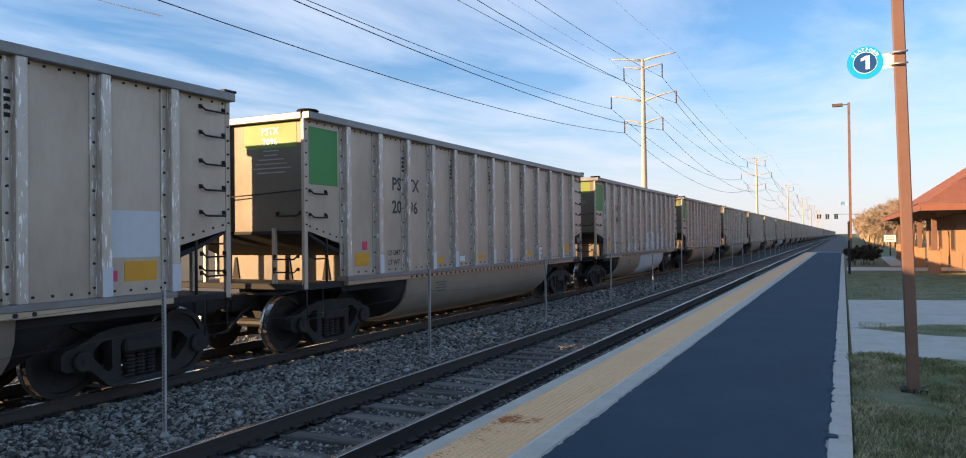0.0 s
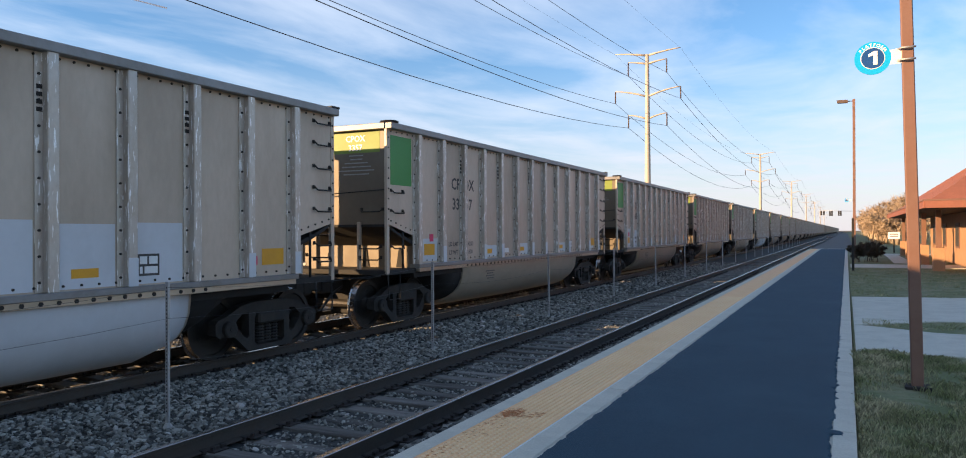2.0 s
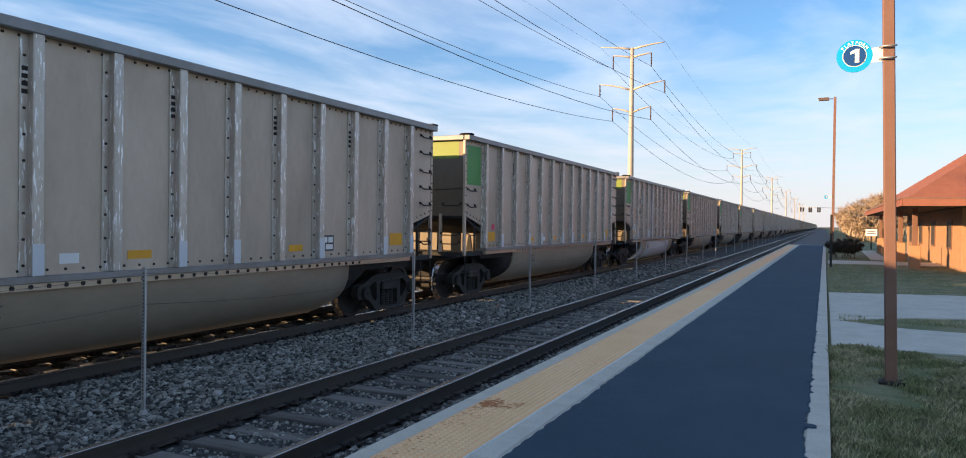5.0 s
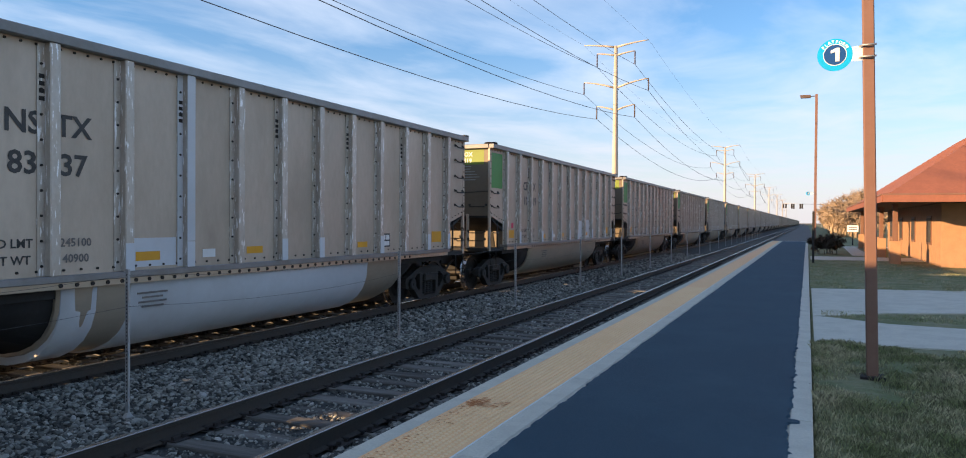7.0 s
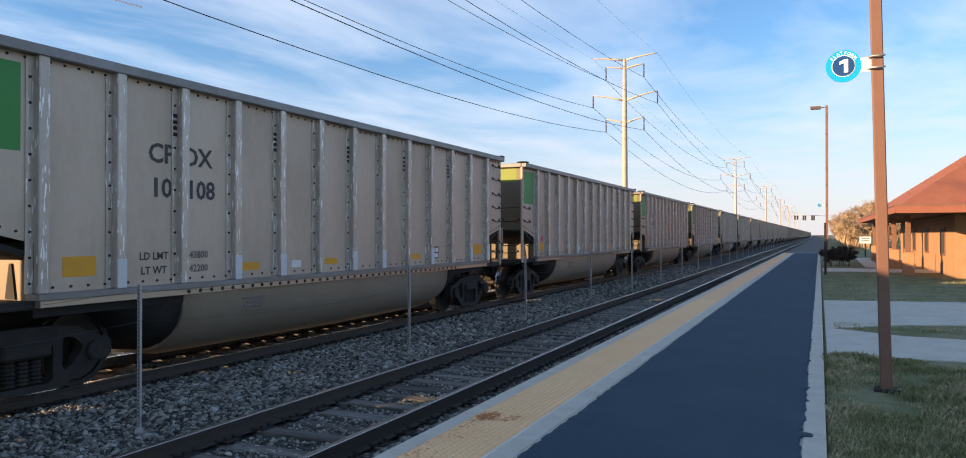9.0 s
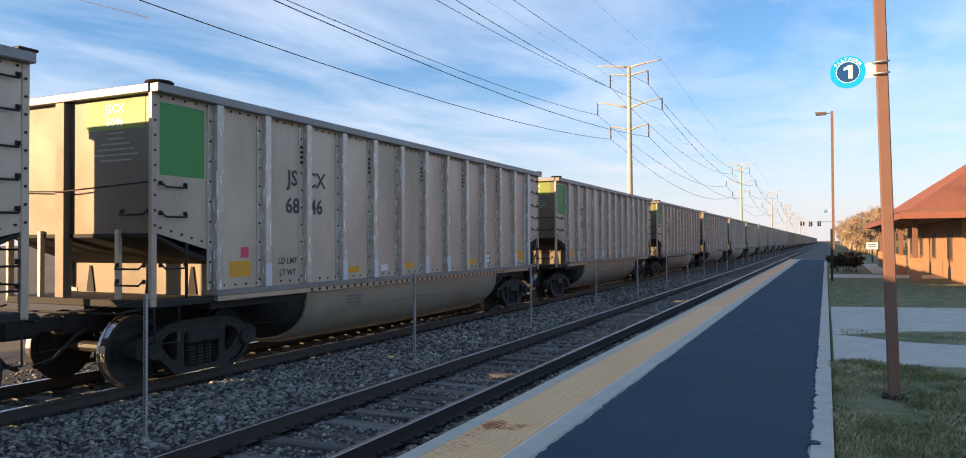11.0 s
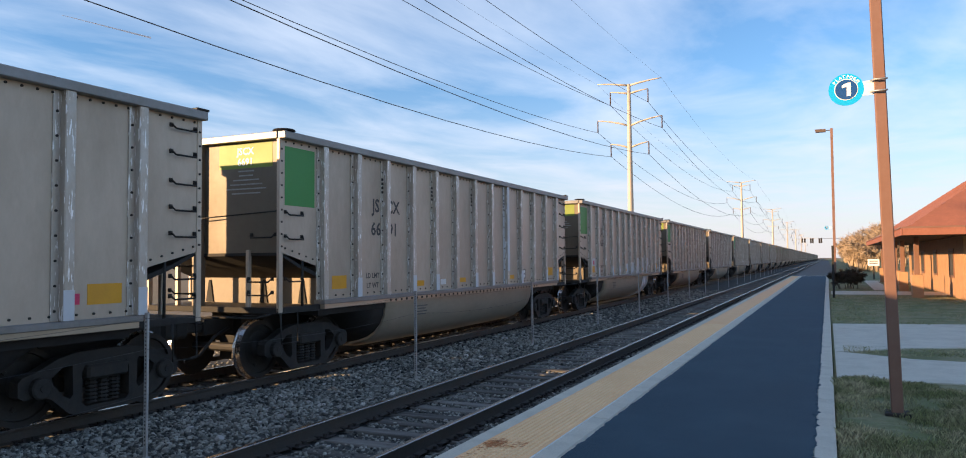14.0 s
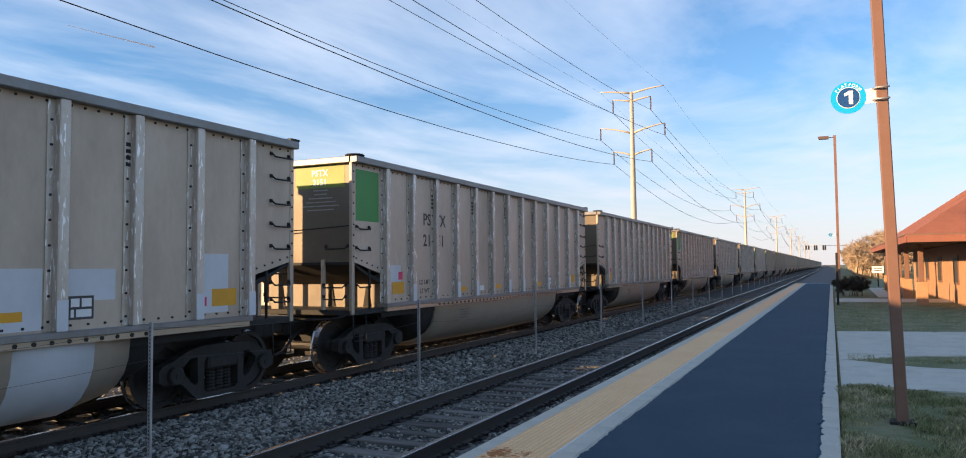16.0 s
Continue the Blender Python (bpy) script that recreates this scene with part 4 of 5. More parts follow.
# ---------------------------------------------------------------- platform
def build_platform():
    p = structure("platform", boxed(-3.20, 0.05, -30, 76.9, -0.45, Z_PLAT - 0.012), M_CONCRETE, "low concrete railway platform with a broom finish", "platform")
    # coping and curb in cast lengths, tactile panels
    bm = boxed(-0.085, 0.085, 0.004, 2.346, -0.25, 0, 0.008)
    coping = mesh_of(bm, "coping_slab", M_CONCRETE)
    bm = boxed(-0.305, 0.305, 0.003, 1.172, -0.03, 0.002, 0.003)
    tactile = mesh_of(bm, "tactile_panel", M_TACTILE)
    bm = boxed(-0.115, 0.095, 0.006, 2.994, -0.25, 0.0, 0.01)
    back = mesh_of(bm, "margin_slab", M_CONCRETE)
    bm = boxed(-0.10, 0.09, 0.006, 2.994, -0.45, 0.0, 0.012)
    curb = mesh_of(bm, "curb_stone", M_CONCRETE)
    for i in range(35):
        again("coping_slab", coping, p, (-3.117, -6 + 6.09 - 4.7 + i * 2.35, Z_PLAT))
    for i in range(68):
        again("tactile_panel", tactile, p, (-2.725, -2.14 - 1.175 + i * 1.175, Z_PLAT))
    for i in range(27):
        again("margin_slab", back, p, (-2.29, -4.0 + i * 3.0, Z_PLAT))
        again("curb_stone", curb, p, (-0.04, 7.13 - 12 + i * 3.0, Z_PLAT))
    part("joint_sealant", boxed(-2.412, -2.399, -5, 76.8, Z_PLAT - 0.02, Z_PLAT + 0.004), M_WHITE, p, "white joint sealant")
    part("end_line", boxed(-2.2, -0.15, 76.3, 76.6, Z_PLAT - 0.01, Z_PLAT + 0.012), M_WHITE, p, "white line across the platform's end")
    # asphalt with ragged edges
    bm = bmesh.new()
    y, rows = -20.0, []
    while y < 76.5:
        a = -2.17 + 0.018 * noise.noise((0, y * 0.9, 1)) + 0.03 * noise.noise((0, y * 7, 4)) + 0.03 * max(0, noise.noise((1, y * 23, 4)))
        b = -0.13 + 0.03 * noise.noise((3, y * 0.8, 1)) + 0.035 * noise.noise((5, y * 4.5, 4)) + 0.04 * noise.noise((6, y * 19, 2)) + (0.08 if 6.98 < y < 7.1 else 0)
        xs = [a, a + 0.02, b - 0.02, b]
        zs = [Z_PLAT - 0.005, Z_PLAT + 0.012, Z_PLAT + 0.012, Z_PLAT - 0.005]
        rows.append([bm.verts.new((x, y, z)) for x, z in zip(xs, zs)])
        y += 0.025 if y < 30 else 0.5
    for u, v in zip(rows, rows[1:]):
        for k in range(3):
            bm.faces.new((u[k], u[k + 1], v[k + 1], v[k]))
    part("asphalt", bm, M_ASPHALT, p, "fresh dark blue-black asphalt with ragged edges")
    # raised domes of the tactile strip nearest the camera
    bm_v, bm_f, at = [], [], 0
    ring = [(math.cos(k * math.pi / 3), math.sin(k * math.pi / 3)) for k in range(6)]
    for j in range(int(17 / 0.0587)):
        for i in range(10):
            cx, cy = -3.005 + 0.028 + i * 0.056, 3.5 + j * 0.0587
            bm_v += [(cx + 0.020 * a, cy + 0.020 * b, Z_PLAT + 0.002) for a, b in ring] + [(cx + 0.013 * a, cy + 0.013 * b, Z_PLAT + 0.011) for a, b in ring]
            bm_f += [[at + k, at + (k + 1) % 6, at + 6 + (k + 1) % 6, at + 6 + k] for k in range(6)] + [[at + 6 + k for k in range(6)]]
            at += 12
    me = bpy.data.meshes.new("domes")
    me.from_pydata(bm_v, [], bm_f)
    me.materials.append(M_DOME)
    ob = new("domes", me)
    ob.parent = p
    tagged(ob, "truncated domes of the warning strip", "", "", "stuff")
    bm = bmesh.new()
    r = random.Random(4)
    for k in range(230):              # flakes of rust where iron lay
        if k < 120:
            x, y = -2.99 + abs(r.gauss(0, 0.15)), 6.5 + r.gauss(0, 0.075)
        else:
            x, y = -2.99 + abs(r.gauss(0, 0.10)), r.uniform(4.6, 6.3)
        w = r.uniform(0.004, 0.018) if k < 120 else r.uniform(0.003, 0.009)
        ring = [bm.verts.new((x + w * 2.0 * math.cos(a), y + w * 0.8 * math.sin(a), Z_PLAT + 0.0118 + k * 0.00001)) for a in (k * math.pi / 4 + 0.2 for k in range(8))]
        bm.faces.new(ring)
    part("rust_marks", bm, M_RUST, p, "rusty stains")
    return p


build_platform()
# the platform's foot towards the far crossing
structure("path_far", boxed(-3.0, 0.6, 76.9, 420, -0.4, Z_PLAT - 0.03), M_ROAD, "weathered asphalt beyond the platform's end", "road")
structure("crossing_road", boxed(-60, 80, 300, 309, -0.43, -0.06), M_ROAD, "asphalt road over the level crossing", "road")


# ---------------------------------------------------------------- lawn, walks
def lawn():
    bm = bmesh.new()
    xs = [0.056, 0.075] + [0.1 + i * 0.12 for i in range(34)] + [4.5, 6, 10, 20, 60, 160, 400]
    ys = [-60, -20, 0, 3] + [4 + i * 0.12 for i in range(76)] + [13.6 + i * 1.5 for i in range(20)] + [50, 70, 100, 140, 200, 400, 900]
    g = [[bm.verts.new((x, y, Z_LAWN + (0.035 * noise.noise((x * 1.3, y * 1.3, 0)) + 0.02 * noise.noise((x * 6, y * 6, 2)) if x < 4.2 and 4 < y < 12.1 else 0)
                        - (0.03 if x < 0.06 else 0))) for x in xs] for y in ys]
    for u, v in zip(g, g[1:]):
        for k in range(len(xs) - 1):
            bm.faces.new((u[k], u[k + 1], v[k + 1], v[k]))
    return structure("lawn", bm, M_GRASS_BED, "patchy winter lawn, green and straw-coloured", "lawn")


lawn()


def blades(name, regions, seed, label):
    """Thin grass blades joined into one mesh, thinner where the soil is bare."""
    r = random.Random(seed)
    vs, fs = [], []
    for x0, x1, y0, y1, n, h0, h1 in regions:
        for _ in range(n):
            x, y = r.uniform(x0, x1), r.uniform(y0, y1)
            bare = noise.noise((x * 0.9, y * 0.9, 7)) + 0.5 * noise.noise((x * 3, y * 3, 3))
            if bare > 0.10 + r.uniform(-0.2, 0.3):
                continue
            h = r.uniform(h0, h1) * (0.6 + 0.8 * max(0, -bare))
            a = r.uniform(0, 6.28)
            lean = r.uniform(0.1, 0.9) * h
            w = 0.004 + 0.003 * r.random()
            dx, dy = math.cos(a), math.sin(a)
            k = len(vs)
            vs += [(x - dy * w, y + dx * w, Z_LAWN - 0.01), (x + dy * w, y - dx * w, Z_LAWN - 0.01), (x + dx * lean * 0.4, y + dy * lean * 0.4, Z_LAWN + h * 0.7), (x + dx * lean, y + dy * lean, Z_LAWN + h)]
            fs += [(k, k + 1, k + 2), (k + 1, k + 3, k + 2)]
    me = bpy.data.meshes.new(name)
    me.from_pydata(vs, [], fs)
    me.materials.append(M_BLADE)
    return tagged(new(name, me), label, "grass", "", "stuff")


blades("grass", [(0.07, 2.6, 4.5, 12.2, 75000, 0.03, 0.11), (0.25, 3.5, 15.6, 16.9, 1500, 0.03, 0.07), (0.1, 5, 22.6, 40, 14000, 0.03, 0.08)], 3, "short winter grass with straw patches")


def walk_slab(name, outline, label):
    bm = bmesh.new()
    prism(bm, outline, "z", Z_LAWN - 0.15, Z_LAWN + 0.02)
    return structure(name, bm, M_CONCRETE, label, "pavement")


walk_slab("pavement_1", [(0.1, 12.25), (8, 12.9), (8, 14.2), (1.33, 15.05), (0.24, 15.75), (0.1, 15.75)], "pale concrete walk across the lawn")
walk_slab("pavement_2", [(0.1, 15.755), (0.25, 15.86), (1.48, 16.85), (8, 19.8), (8, 24.2), (2.0, 22.85), (0.1, 22.35)], "pale concrete walk beside a grass wedge")
walk_slab("pavement_3", [(0.15, 40.2), (12, 41.0), (12, 44.6), (0.15, 44.0)], "narrow pale concrete walk")
walk_slab("pavement_4", [(2.3, 46), (3.2, 46), (3.3, 62), (14, 62), (14, 64), (2.5, 64)], "pale concrete walk by the station")


# ---------------------------------------------------------------- posts between the tracks
def build_fence():
    bm = bmesh.new()
    prism(bm, [(-0.022, -0.012), (0.022, -0.012), (0.022, 0.012), (0.014, 0.012), (0.012, -0.004), (-0.012, -0.004), (-0.014, 0.012), (-0.022, 0.012)], "z", -0.45, 1.42)
    me = mesh_of(bm, "post", M_GALV)
    bm = bmesh.new()
    for k in range(34):
        box(bm, -0.006, 0.006, -0.0145, -0.0125, 0.03 + k * 0.04, 0.048 + k * 0.04)
    holes = mesh_of(bm, "punched_holes", M_BLACK)
    fence = tagged(new("fence"), "thin galvanised posts with slack wires between the tracks", "fence")
    r = random.Random(2)
    ys = [0.0] + [5.65 + 5.66 * k for k in range(22)]
    for i, y in enumerate(ys):
        m = pose(-6.55, y, 0, r.uniform(-0.6, 0.6), r.uniform(-0.6, 0.6), 0)
        p = new("post", me)
        p.parent, p.matrix_basis = fence, m
        if y < 24:
            h = new("punched_holes", holes)
            h.parent = p
            tagged(h, "", "", "", "stuff")
            bm = bmesh.new()
            lathe(bm, [(-0.2, 0.05), (-0.14, 0.06), (-0.09, 0.03)], "z", 7)
            q = part("post_foot", bm, M_PALE, p, "lump of pale concrete")
    for z in (1.36, 1.03, 0.56):
        for a, b in zip(ys[:14], ys[1:15]):
            pts = [(-6.535, a + (b - a) * k / 6, z - 0.10 * (1 - (2 * k / 6 - 1) ** 2)) for k in range(7)]
            part("wire", tubes(pts, 0.0022, 3), M_WIRE, fence)
    return fence


build_fence()


# ---------------------------------------------------------------- lamp posts and platform signs
def arc_letters(parent, text, radius, size, y, cx, cz, spread):
    n = len(text)
    for i, ch in enumerate(text):
        a = radians(90 + spread / 2 - spread * i / (n - 1))
        ob = new("lettering", glyph(ch, size, M_WHITE))
        ob.parent = parent
        ob.matrix_basis = pose(cx + radius * math.cos(a), y, cz + radius * math.sin(a), 90, 0, 0) @ pose(0, 0, 0, 0, 0, math.degrees(a) - 90)


def platform_sign(x, y, z, reach):
    """A round cyan sign on a white bracket, fixed to a post reach metres to its right."""
    s = tagged(new("platform_sign"), "round cyan and navy platform sign on a white bracket", "sign", "platform signs")
    s.matrix_basis = pose(x, y, z)

    def disc(name, r, y0, y1, mat, hole=0.0):
        bm = bmesh.new()
        prof = [(y0, hole or 0.001), (y0, r), (y1, r), (y1, hole or 0.001)]
        lathe(bm, prof, "y", 40)
        return part(name, bm, mat, s)
    disc("disc", 0.192, -0.004, 0.004, M_CYAN)
    disc("ring", 0.128, -0.0065, -0.0042, M_WHITE)
    disc("centre", 0.120, -0.009, -0.0067, M_NAVY)
    bm = bmesh.new()
    prism(bm, [(0.005, -0.08), (0.05, -0.08), (0.05, 0.08), (0.012, 0.08), (-0.045, 0.052), (-0.045, 0.018), (0.005, 0.034)], "y", -0.012, -0.0092)
    part("numeral", bm, M_WHITE, s, "white figure 1")
    arc_letters(s, "PLATFORM", 0.137, 0.052, -0.0065, 0, 0, 108)
    bm = bmesh.new()
    prism(bm, [(0.168, -0.09), (reach - 0.05, -0.085), (reach - 0.05, 0.095), (0.168, 0.075)], "y", -0.003, 0.003)
    part("bracket", bm, M_WHITE, s, "white bracket plate")
    for dz in (0.075, -0.06):
        part("clamp", tubes([(reach - 0.1, -0.02, dz), (reach - 0.06, -0.085, dz), (reach + 0.075, -0.085, dz)], 0.012, 6), M_GALV, s)
    return s


def lamp_post(x, y, top, lean, width):
    p = tagged(new("lamp_post"), "tall brown square steel lamp post on the lawn", "lamp post", "lamp posts")
    p.matrix_basis = pose(x, y, Z_LAWN, 0, lean, 0)
    h = width / 2
    part("pole", boxed(-h, h, -h, h, -0.1, top - Z_LAWN, 0.01), M_POLE, p)
    part("base_plate", boxed(-h - 0.07, h + 0.07, -h - 0.07, h + 0.07, -0.05, 0.03, 0.008), M_PLATE, p)
    part("arm", boxed(-0.55, -h, -0.03, 0.03, top - Z_LAWN - 0.22, top - Z_LAWN - 0.14, 0.01), M_LAMPHEAD, p)
    bm = bmesh.new()
    prism(bm, [(-1.5, -0.02), (-0.52, -0.02), (-0.52, -0.3), (-1.42, -0.3)], "y", -0.22, 0.22)
    bmesh.ops.translate(bm, vec=(0, 0, top - Z_LAWN - 0.02), verts=bm.verts)
    part("lamp_head", bm, M_LAMPHEAD, p, "flat bronze box lamp head")
    return p


lamp_post(0.705, 9.83, 14.6, -1.15, 0.125)
lamp_post(0.66, 80, 14.6, 0.12, 0.24)
platform_sign(0.27, 9.80, 3.95, 0.36)
platform_sign(0.02, 79.8, 4.85, 0.52)

post = tagged(new("black_post", mesh_of(boxed(-0.05, 0.05, -0.05, 0.05, -0.1, 2.35, 0.01), "black_post", M_BLACK)), "black square steel post on the lawn", "post")
post.matrix_basis = pose(0.24, 37, Z_LAWN)
ws = tagged(new("notice_board"), "small white notice board on a dark post", "sign")
ws.matrix_basis = pose(3.4, 68, Z_LAWN)
part("post", boxed(-0.05, 0.05, -0.04, 0.04, -0.1, 1.65, 0.005), M_BLACK, ws)
part("board", boxed(-0.42, 0.42, -0.06, -0.04, 1.1, 1.65, 0.005), M_WHITE, ws)
bm = bmesh.new()
for i in range(2):
    box(bm, -0.3, 0.3, -0.066, -0.061, 1.45 - i * 0.17, 1.52 - i * 0.17)
part("small_lettering", bm, M_INK, ws)


# ---------------------------------------------------------------- power line
TOWER_X, TOWER_Y0, SPAN = -27.75, 115.0, 168.5
ARMS = ((5.1, 29.3, 30.0, 0.0), (3.0, 28.0, 28.5, 2.1), (5.1, 22.9, 24.1, 1.9), (3.0, 19.4, 20.2, 2.0))


def transmission_tower():
    t = tagged(new("transmission_tower"), "tall tapered steel pole with upswept wire arms", "power pylon", "towers of the power line")
    bm = bmesh.new()
    tube(bm, [(0, 0, -0.5), (0, 0, 10), (0, 0, 20), (0, 0, 29.5)], 0.56, 12, 0.28)
    part("pole", bm, M_TOWER, t)
    for reach, z0, z1, hang in ARMS:
        for s in (-1, 1):
            bm = bmesh.new()
            pts = [(s * reach * u, 0, z0 + (z1 - z0) * (1.6 * u - 0.6 * u * u)) for u in (0.05, 0.3, 0.6, 0.85, 1.0)]
            tube(bm, pts, 0.18, 6, 0.07)
            arm = part("arm", bm, M_TOWER, t)
            if hang:
                bm = bmesh.new()
                tube(bm, [(s * reach, 0, z1), (s * reach, 0, z1 - hang)], 0.09, 6)
                for k in range(8):
                    lathe(bm, [(-0.03, 0.14), (0.03, 0.1)], "z", 8)
                    bmesh.ops.translate(bm, vec=(s * reach, 0, z1 - 0.25 - k * hang / 9), verts=bm.verts[-16:])
                part("insulator", bm, M_LAMPHEAD, arm)
    return t


tower = transmission_tower()
tower.matrix_basis = pose(TOWER_X, TOWER_Y0, 0)
for k in (-1, 1, 2, 3, 4, 5, 6):
    copy_thing(tower, pose(TOWER_X, TOWER_Y0 + SPAN * k, 0))


def power_wires():
    line = tagged(new("power_line"), "slack dark conductors strung between the pylons", "power line")
    for reach, z0, z1, hang in ARMS:
        for s in (-1, 1):
            sag = (4.15 if z0 < 20 else 3.85 if z0 < 24 else 3.5) if hang else 2.6
            for k in range(-1, 5):
                a = TOWER_Y0 + SPAN * k
                n = 18
                pts = [(TOWER_X + s * reach, a + SPAN * i / n, z1 - hang - sag * (1 - (2 * i / n - 1) ** 2)) for i in range(n + 1)]
                part("wire", tubes(pts, (0.032 if hang else 0.012) * (1 + 0.25 * (k + 1)), 4), M_WIRE, line)
    return line


power_wires()


def contrail(name, a, b, w):
    """A thin straight cloud trail high up: a slim white ribbon."""
    bm = bmesh.new()
    a, b = Vector(a), Vector(b)
    side = (b - a).cross(a).normalized() * w
    bm.faces.new([bm.verts.new(v) for v in (a - side * 0.3, b - side, b + side, a + side * 0.3)])
    return tagged(new(name, mesh_of(bm, name, M_TRAIL)), "thin white vapour trail in the sky", "vapour trail", "", "stuff")


contrail("vapour_trail", (-2347, 1663, 849), (-2184, 1889, 810), 3.0)


# ---------------------------------------------------------------- station, signals, winter growth
def station():
    """A long low station house; its eave runs beside the platform's lawn."""
    st = tagged(new("station_building"), "brick station house with a low red hipped roof", "building")
    x0, x1, y0, y1, eave = 2.7, 14.9, 33.0, 61.5, 2.78
    part("wall", boxed(5.1, 12.5, 36, 58.5, -0.1, eave + 0.02), M_BRICK, st)
    bm = bmesh.new()
    low = [bm.verts.new(v) for v in ((x0, y0, eave + 0.2), (x1, y0, eave + 0.2), (x1, y1, eave + 0.2), (x0, y1, eave + 0.2))]
    base = [bm.verts.new((v.co.x, v.co.y, eave + 0.12)) for v in low]
    a, b = bm.verts.new((8.8, y0 + 6.1, 7.2)), bm.verts.new((8.8, y1 - 6.1, 7.2))
    for f in ((low[0], low[1], a), (low[1], low[2], b, a), (low[2], low[3], b), (low[3], low[0], a, b), base[::-1]):
        bm.faces.new(f)
    for k in range(4):
        bm.faces.new((base[k], base[(k + 1) % 4], low[(k + 1) % 4], low[k]))
    bmesh.ops.recalc_face_normals(bm, faces=bm.faces)
    roof = part("roof", bm, M_ROOF, st, "red shingled hipped roof")
    course = (7.2 - eave - 0.2) / 6.1
    for k in range(1, 24):            # shingle courses on the slope towards the tracks
        u = k * 0.25
        z = eave + 0.2 + u * course
        part("shingle_course", boxed(x0 + u, x0 + u + 0.02, y0 + u, y1 - u, z, z + 0.03), M_ROOF, roof)
    for p in ((x0 - 0.06, x0 - 0.004, y0, y1), (x0, x1, y1 + 0.004, y1 + 0.06), (x0, x1, y0 - 0.06, y0 - 0.004)):
        part("fascia", boxed(*p, eave, eave + 0.27, 0.008), M_ROOF, st)
        part("gutter", boxed(p[0] - 0.03, p[1] - 0.03, p[2] + 0.02, p[3] - 0.02, eave + 0.272, eave + 0.34, 0.01), M_POLE, st)
    part("soffit", boxed(x0 + 0.01, x1 - 0.1, y0 + 0.05, y1 - 0.05, eave + 0.03, eave + 0.11), M_PLATE, st)
    for y in (60.2, 54.8, 49.4, 44.9, 38.0):
        part("pier", boxed(3.4, 3.85, y, y + 0.45, -0.1, 1.15, 0.01), M_BRICK, st)
        part("column", boxed(3.52, 3.73, y + 0.12, y + 0.33, 1.15, eave + 0.03, 0.01), M_POLE, st)
        part("brace", tubes([(3.62, y + 0.3, 2.1), (3.62, y + 1.0, eave + 0.03)], 0.06, 6), M_POLE, st)
    for y in (38.5, 44.0, 49.5, 55.0):
        w = part("window", boxed(5.06, 5.1, y, y + 1.4, 1.0, 2.3), M_POLE, st)
        part("pane", boxed(5.045, 5.056, y + 0.1, y + 1.3, 1.1, 2.2), M_INK, w)
    return st


station()


def crossing_signals():
    g = tagged(new("signal_gantry"), "mast arm with black signal heads over the far crossing", "traffic signal")
    part("mast", tubes([(5.0, 310, -0.5), (5.0, 310, 9.3)], 0.18, 8, 0.12), M_GALV, g)
    part("arm", tubes([(5.0, 310, 9.0), (-9.5, 310, 9.5)], 0.1, 6, 0.05), M_GALV, g)
    for x in (-8.6, -7.7, -5.6, -4.9, -2.6, -1.9):
        h = part("signal_head", boxed(x - 0.3, x + 0.3, 309.6, 310, 7.4 + (0.3 if x < -7 else 0), 9.3, 0.06), M_BLACK, g)
    return g


crossing_signals()


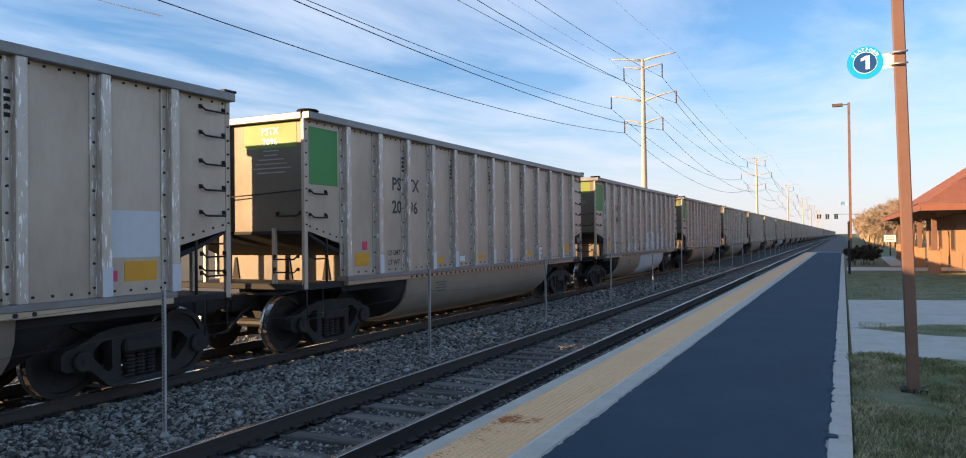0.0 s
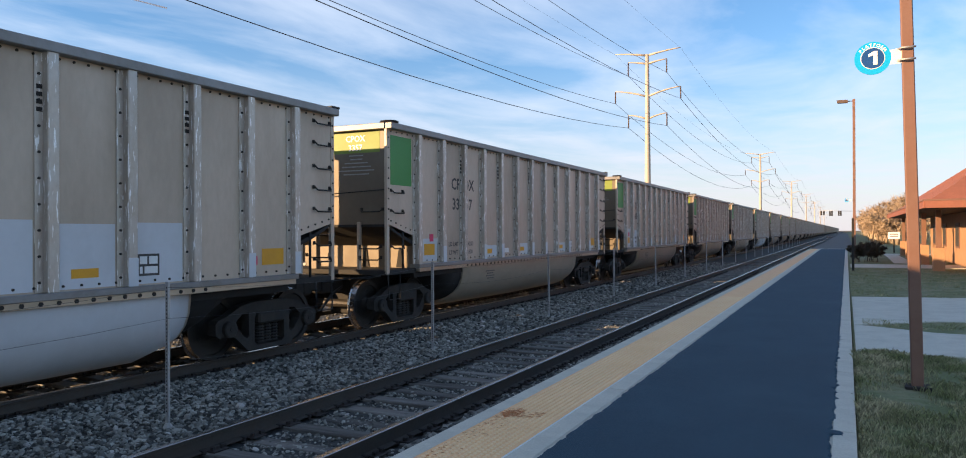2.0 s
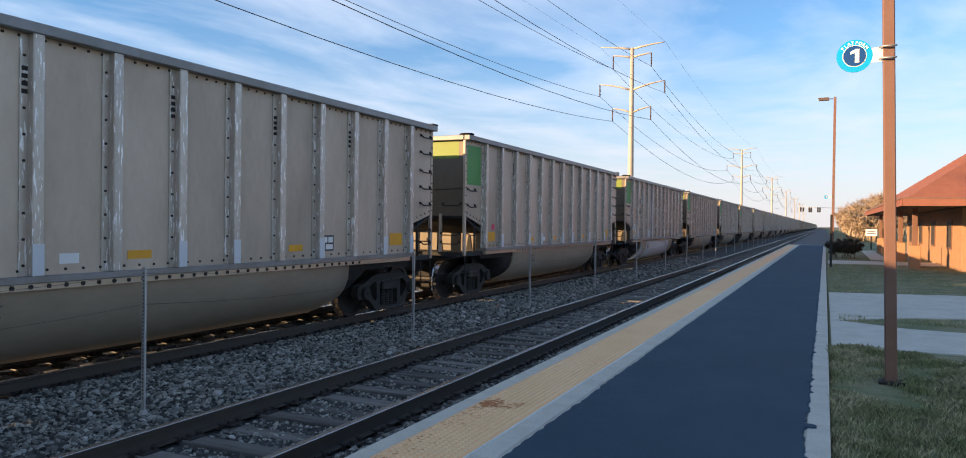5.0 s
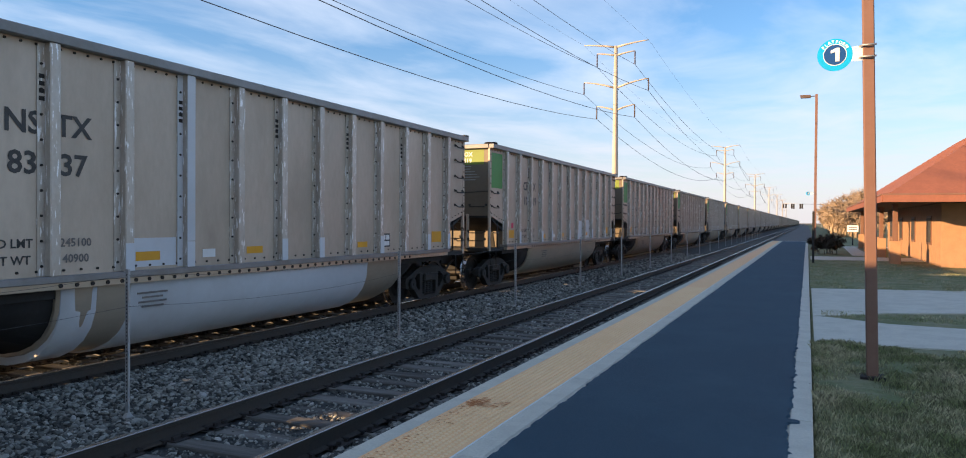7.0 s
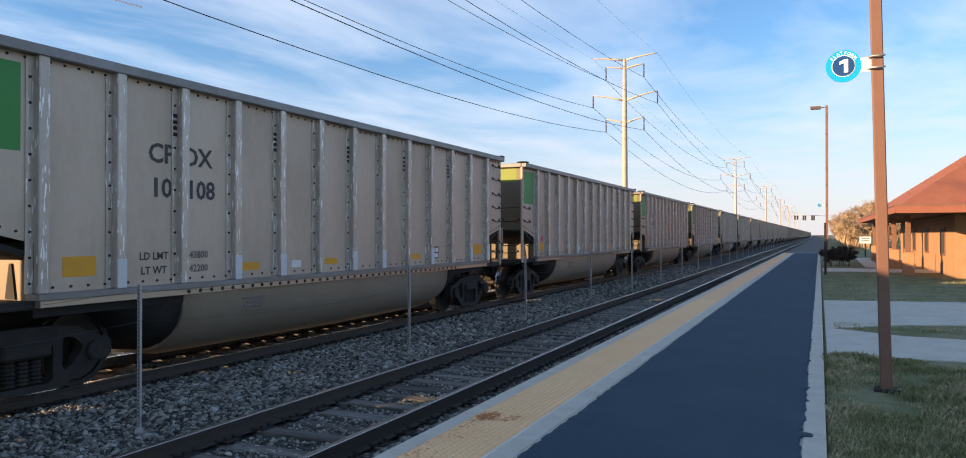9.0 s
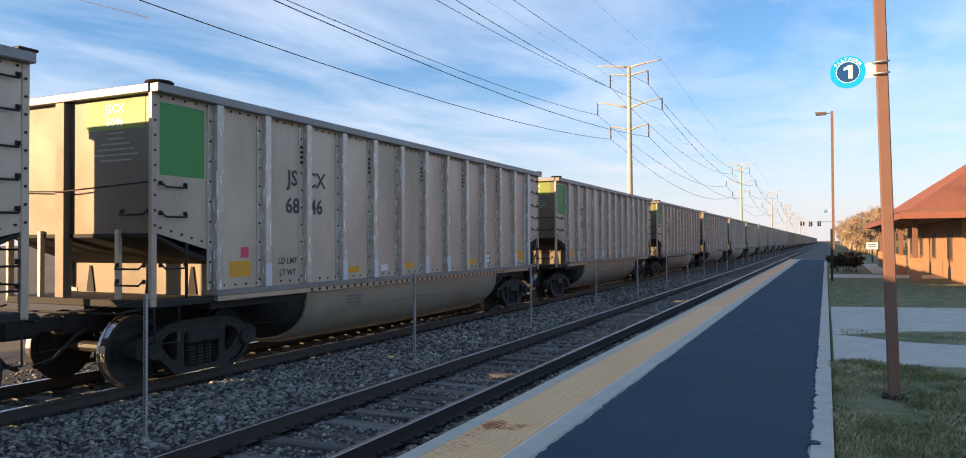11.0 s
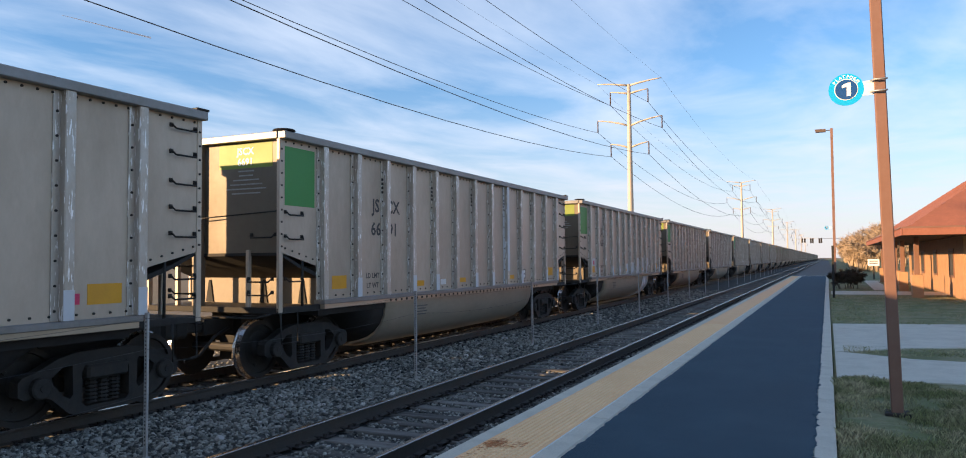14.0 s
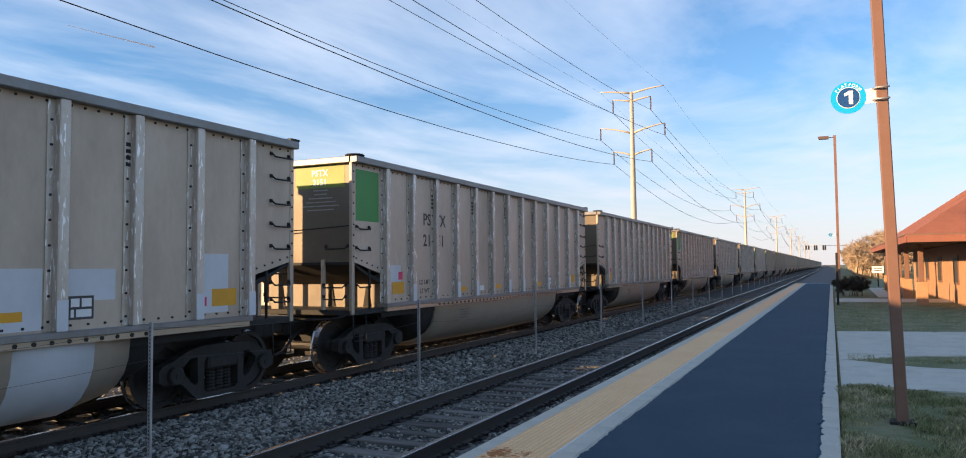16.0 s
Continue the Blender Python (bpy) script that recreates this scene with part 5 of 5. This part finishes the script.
def bare_growth(name, x, y, h, spread, twigs, seed, mat, label, category, thick=0.012):
    """A leafless tree or shrub: trunk and limbs, and a crown of fine forking twigs."""
    r = random.Random(seed)
    t = tagged(new(name), label, category, "bare winter growth")
    t.matrix_basis = pose(x, y, Z_LAWN - 0.1)
    bm = bmesh.new()
    tips = []
    stems = 1 if h > 6.5 else r.randint(3, 5)
    for s in range(stems):
        a = r.uniform(0, 6.28)
        lean = Vector((math.cos(a), math.sin(a), 0)) * spread * (0.15 if stems == 1 else 0.5)
        base = Vector((r.uniform(-1, 1), r.uniform(-1, 1), 0)) * (0.0 if stems == 1 else spread * 0.25)
        pts = [base + lean * u * u + Vector((0, 0, h * 0.75 * u)) + Vector((r.uniform(-1, 1), r.uniform(-1, 1), 0)) * 0.05 * h * u for u in (0, 0.3, 0.6, 0.85, 1)]
        tube(bm, pts, h * 0.018, 5, h * 0.005)
        for _ in range(9 if stems == 1 else 4):
            u = r.uniform(0.3, 1)
            i = min(3, int(u * 4))
            p = pts[i].lerp(pts[i + 1], u * 4 - i if i < 3 else 0.5)
            b = r.uniform(0, 6.28)
            q = p + Vector((math.cos(b), math.sin(b), r.uniform(0.4, 1.2))) * spread * r.uniform(0.35, 0.7)
            q.z = min(q.z, h)
            tube(bm, [p, p.lerp(q, 0.5) + Vector((0, 0, -0.04 * h)), q], h * 0.007, 4, h * 0.002)
            tips += [p.lerp(q, v) for v in (0.35, 0.55, 0.75, 0.9, 1.0)]
    part("trunk", bm, mat, t)
    vs, fs = [], []
    for _ in range(twigs):
        p = r.choice(tips)
        d = Vector((r.gauss(0, 1), r.gauss(0, 1), r.gauss(0.35, 0.8))).normalized() * h * r.uniform(0.08, 0.2)
        side = d.cross(Vector((r.gauss(0, 1), r.gauss(0, 1), r.gauss(0, 1)))).normalized() * thick
        k = len(vs)
        q = p + d * 0.5 + Vector((r.uniform(-1, 1), r.uniform(-1, 1), 0)) * 0.02 * h
        vs += [tuple(p - side), tuple(p + side), tuple(q + side * 0.7), tuple(q - side * 0.7), tuple(p + d)]
        fs += [(k, k + 1, k + 2, k + 3), (k + 3, k + 2, k + 4)]
    me = bpy.data.meshes.new("crown")
    me.from_pydata(vs, [], fs)
    me.materials.append(mat)
    crown = new("crown", me)
    crown.parent = t
    return t


def winter_growth():
    kinds = []
    for i, (h, sp) in enumerate(((5.2, 3.0), (6.6, 3.0), (3.8, 2.6), (7.4, 3.2))):
        kinds.append(bare_growth("bare_tree" if h > 5 else "bare_shrub", 30 + i * 8, 140 + i * 5, h, sp, 1500, 20 + i, M_TWIG,
                                 "leafless brown tree in low sun" if h > 5 else "leafless brown shrub in low sun", "tree" if h > 5 else "shrub", 0.03))
    r = random.Random(12)
    for i in range(190):
        y = 105 + 300 * r.random() ** 1.4
        x = 3.4 + (y - 105) * 0.014 + 30 * r.random() ** 2.0
        if x < 6 + (y - 105) * 0.02:
            k = kinds[0] if r.random() < 0.35 else kinds[2]
        else:
            k = kinds[0] if r.random() < 0.3 else kinds[1] if r.random() < 0.5 else kinds[3]
        copy_thing(k, pose(x, y, Z_LAWN - 0.1, 0, 0, r.uniform(0, 360)))
    for i, (x, y, h) in enumerate(((0.75, 47.3, 1.0), (1.45, 47.9, 0.95), (1.1, 49.2, 1.15), (0.5, 48.6, 0.9))):
        bare_growth("low_bush", x, y, h, 0.75, 4200, 60 + i, M_SHRUB, "low dark twiggy bush on the lawn", "shrub", 0.014)


winter_growth()


build_track("track_near", NEAR, 240, -4, "wooden ties half sunk in ballast under shiny rails", "ties")
build_track("track_far", FAR, 70, -2, "wooden ties in ballast under the train", "ties")

motions()
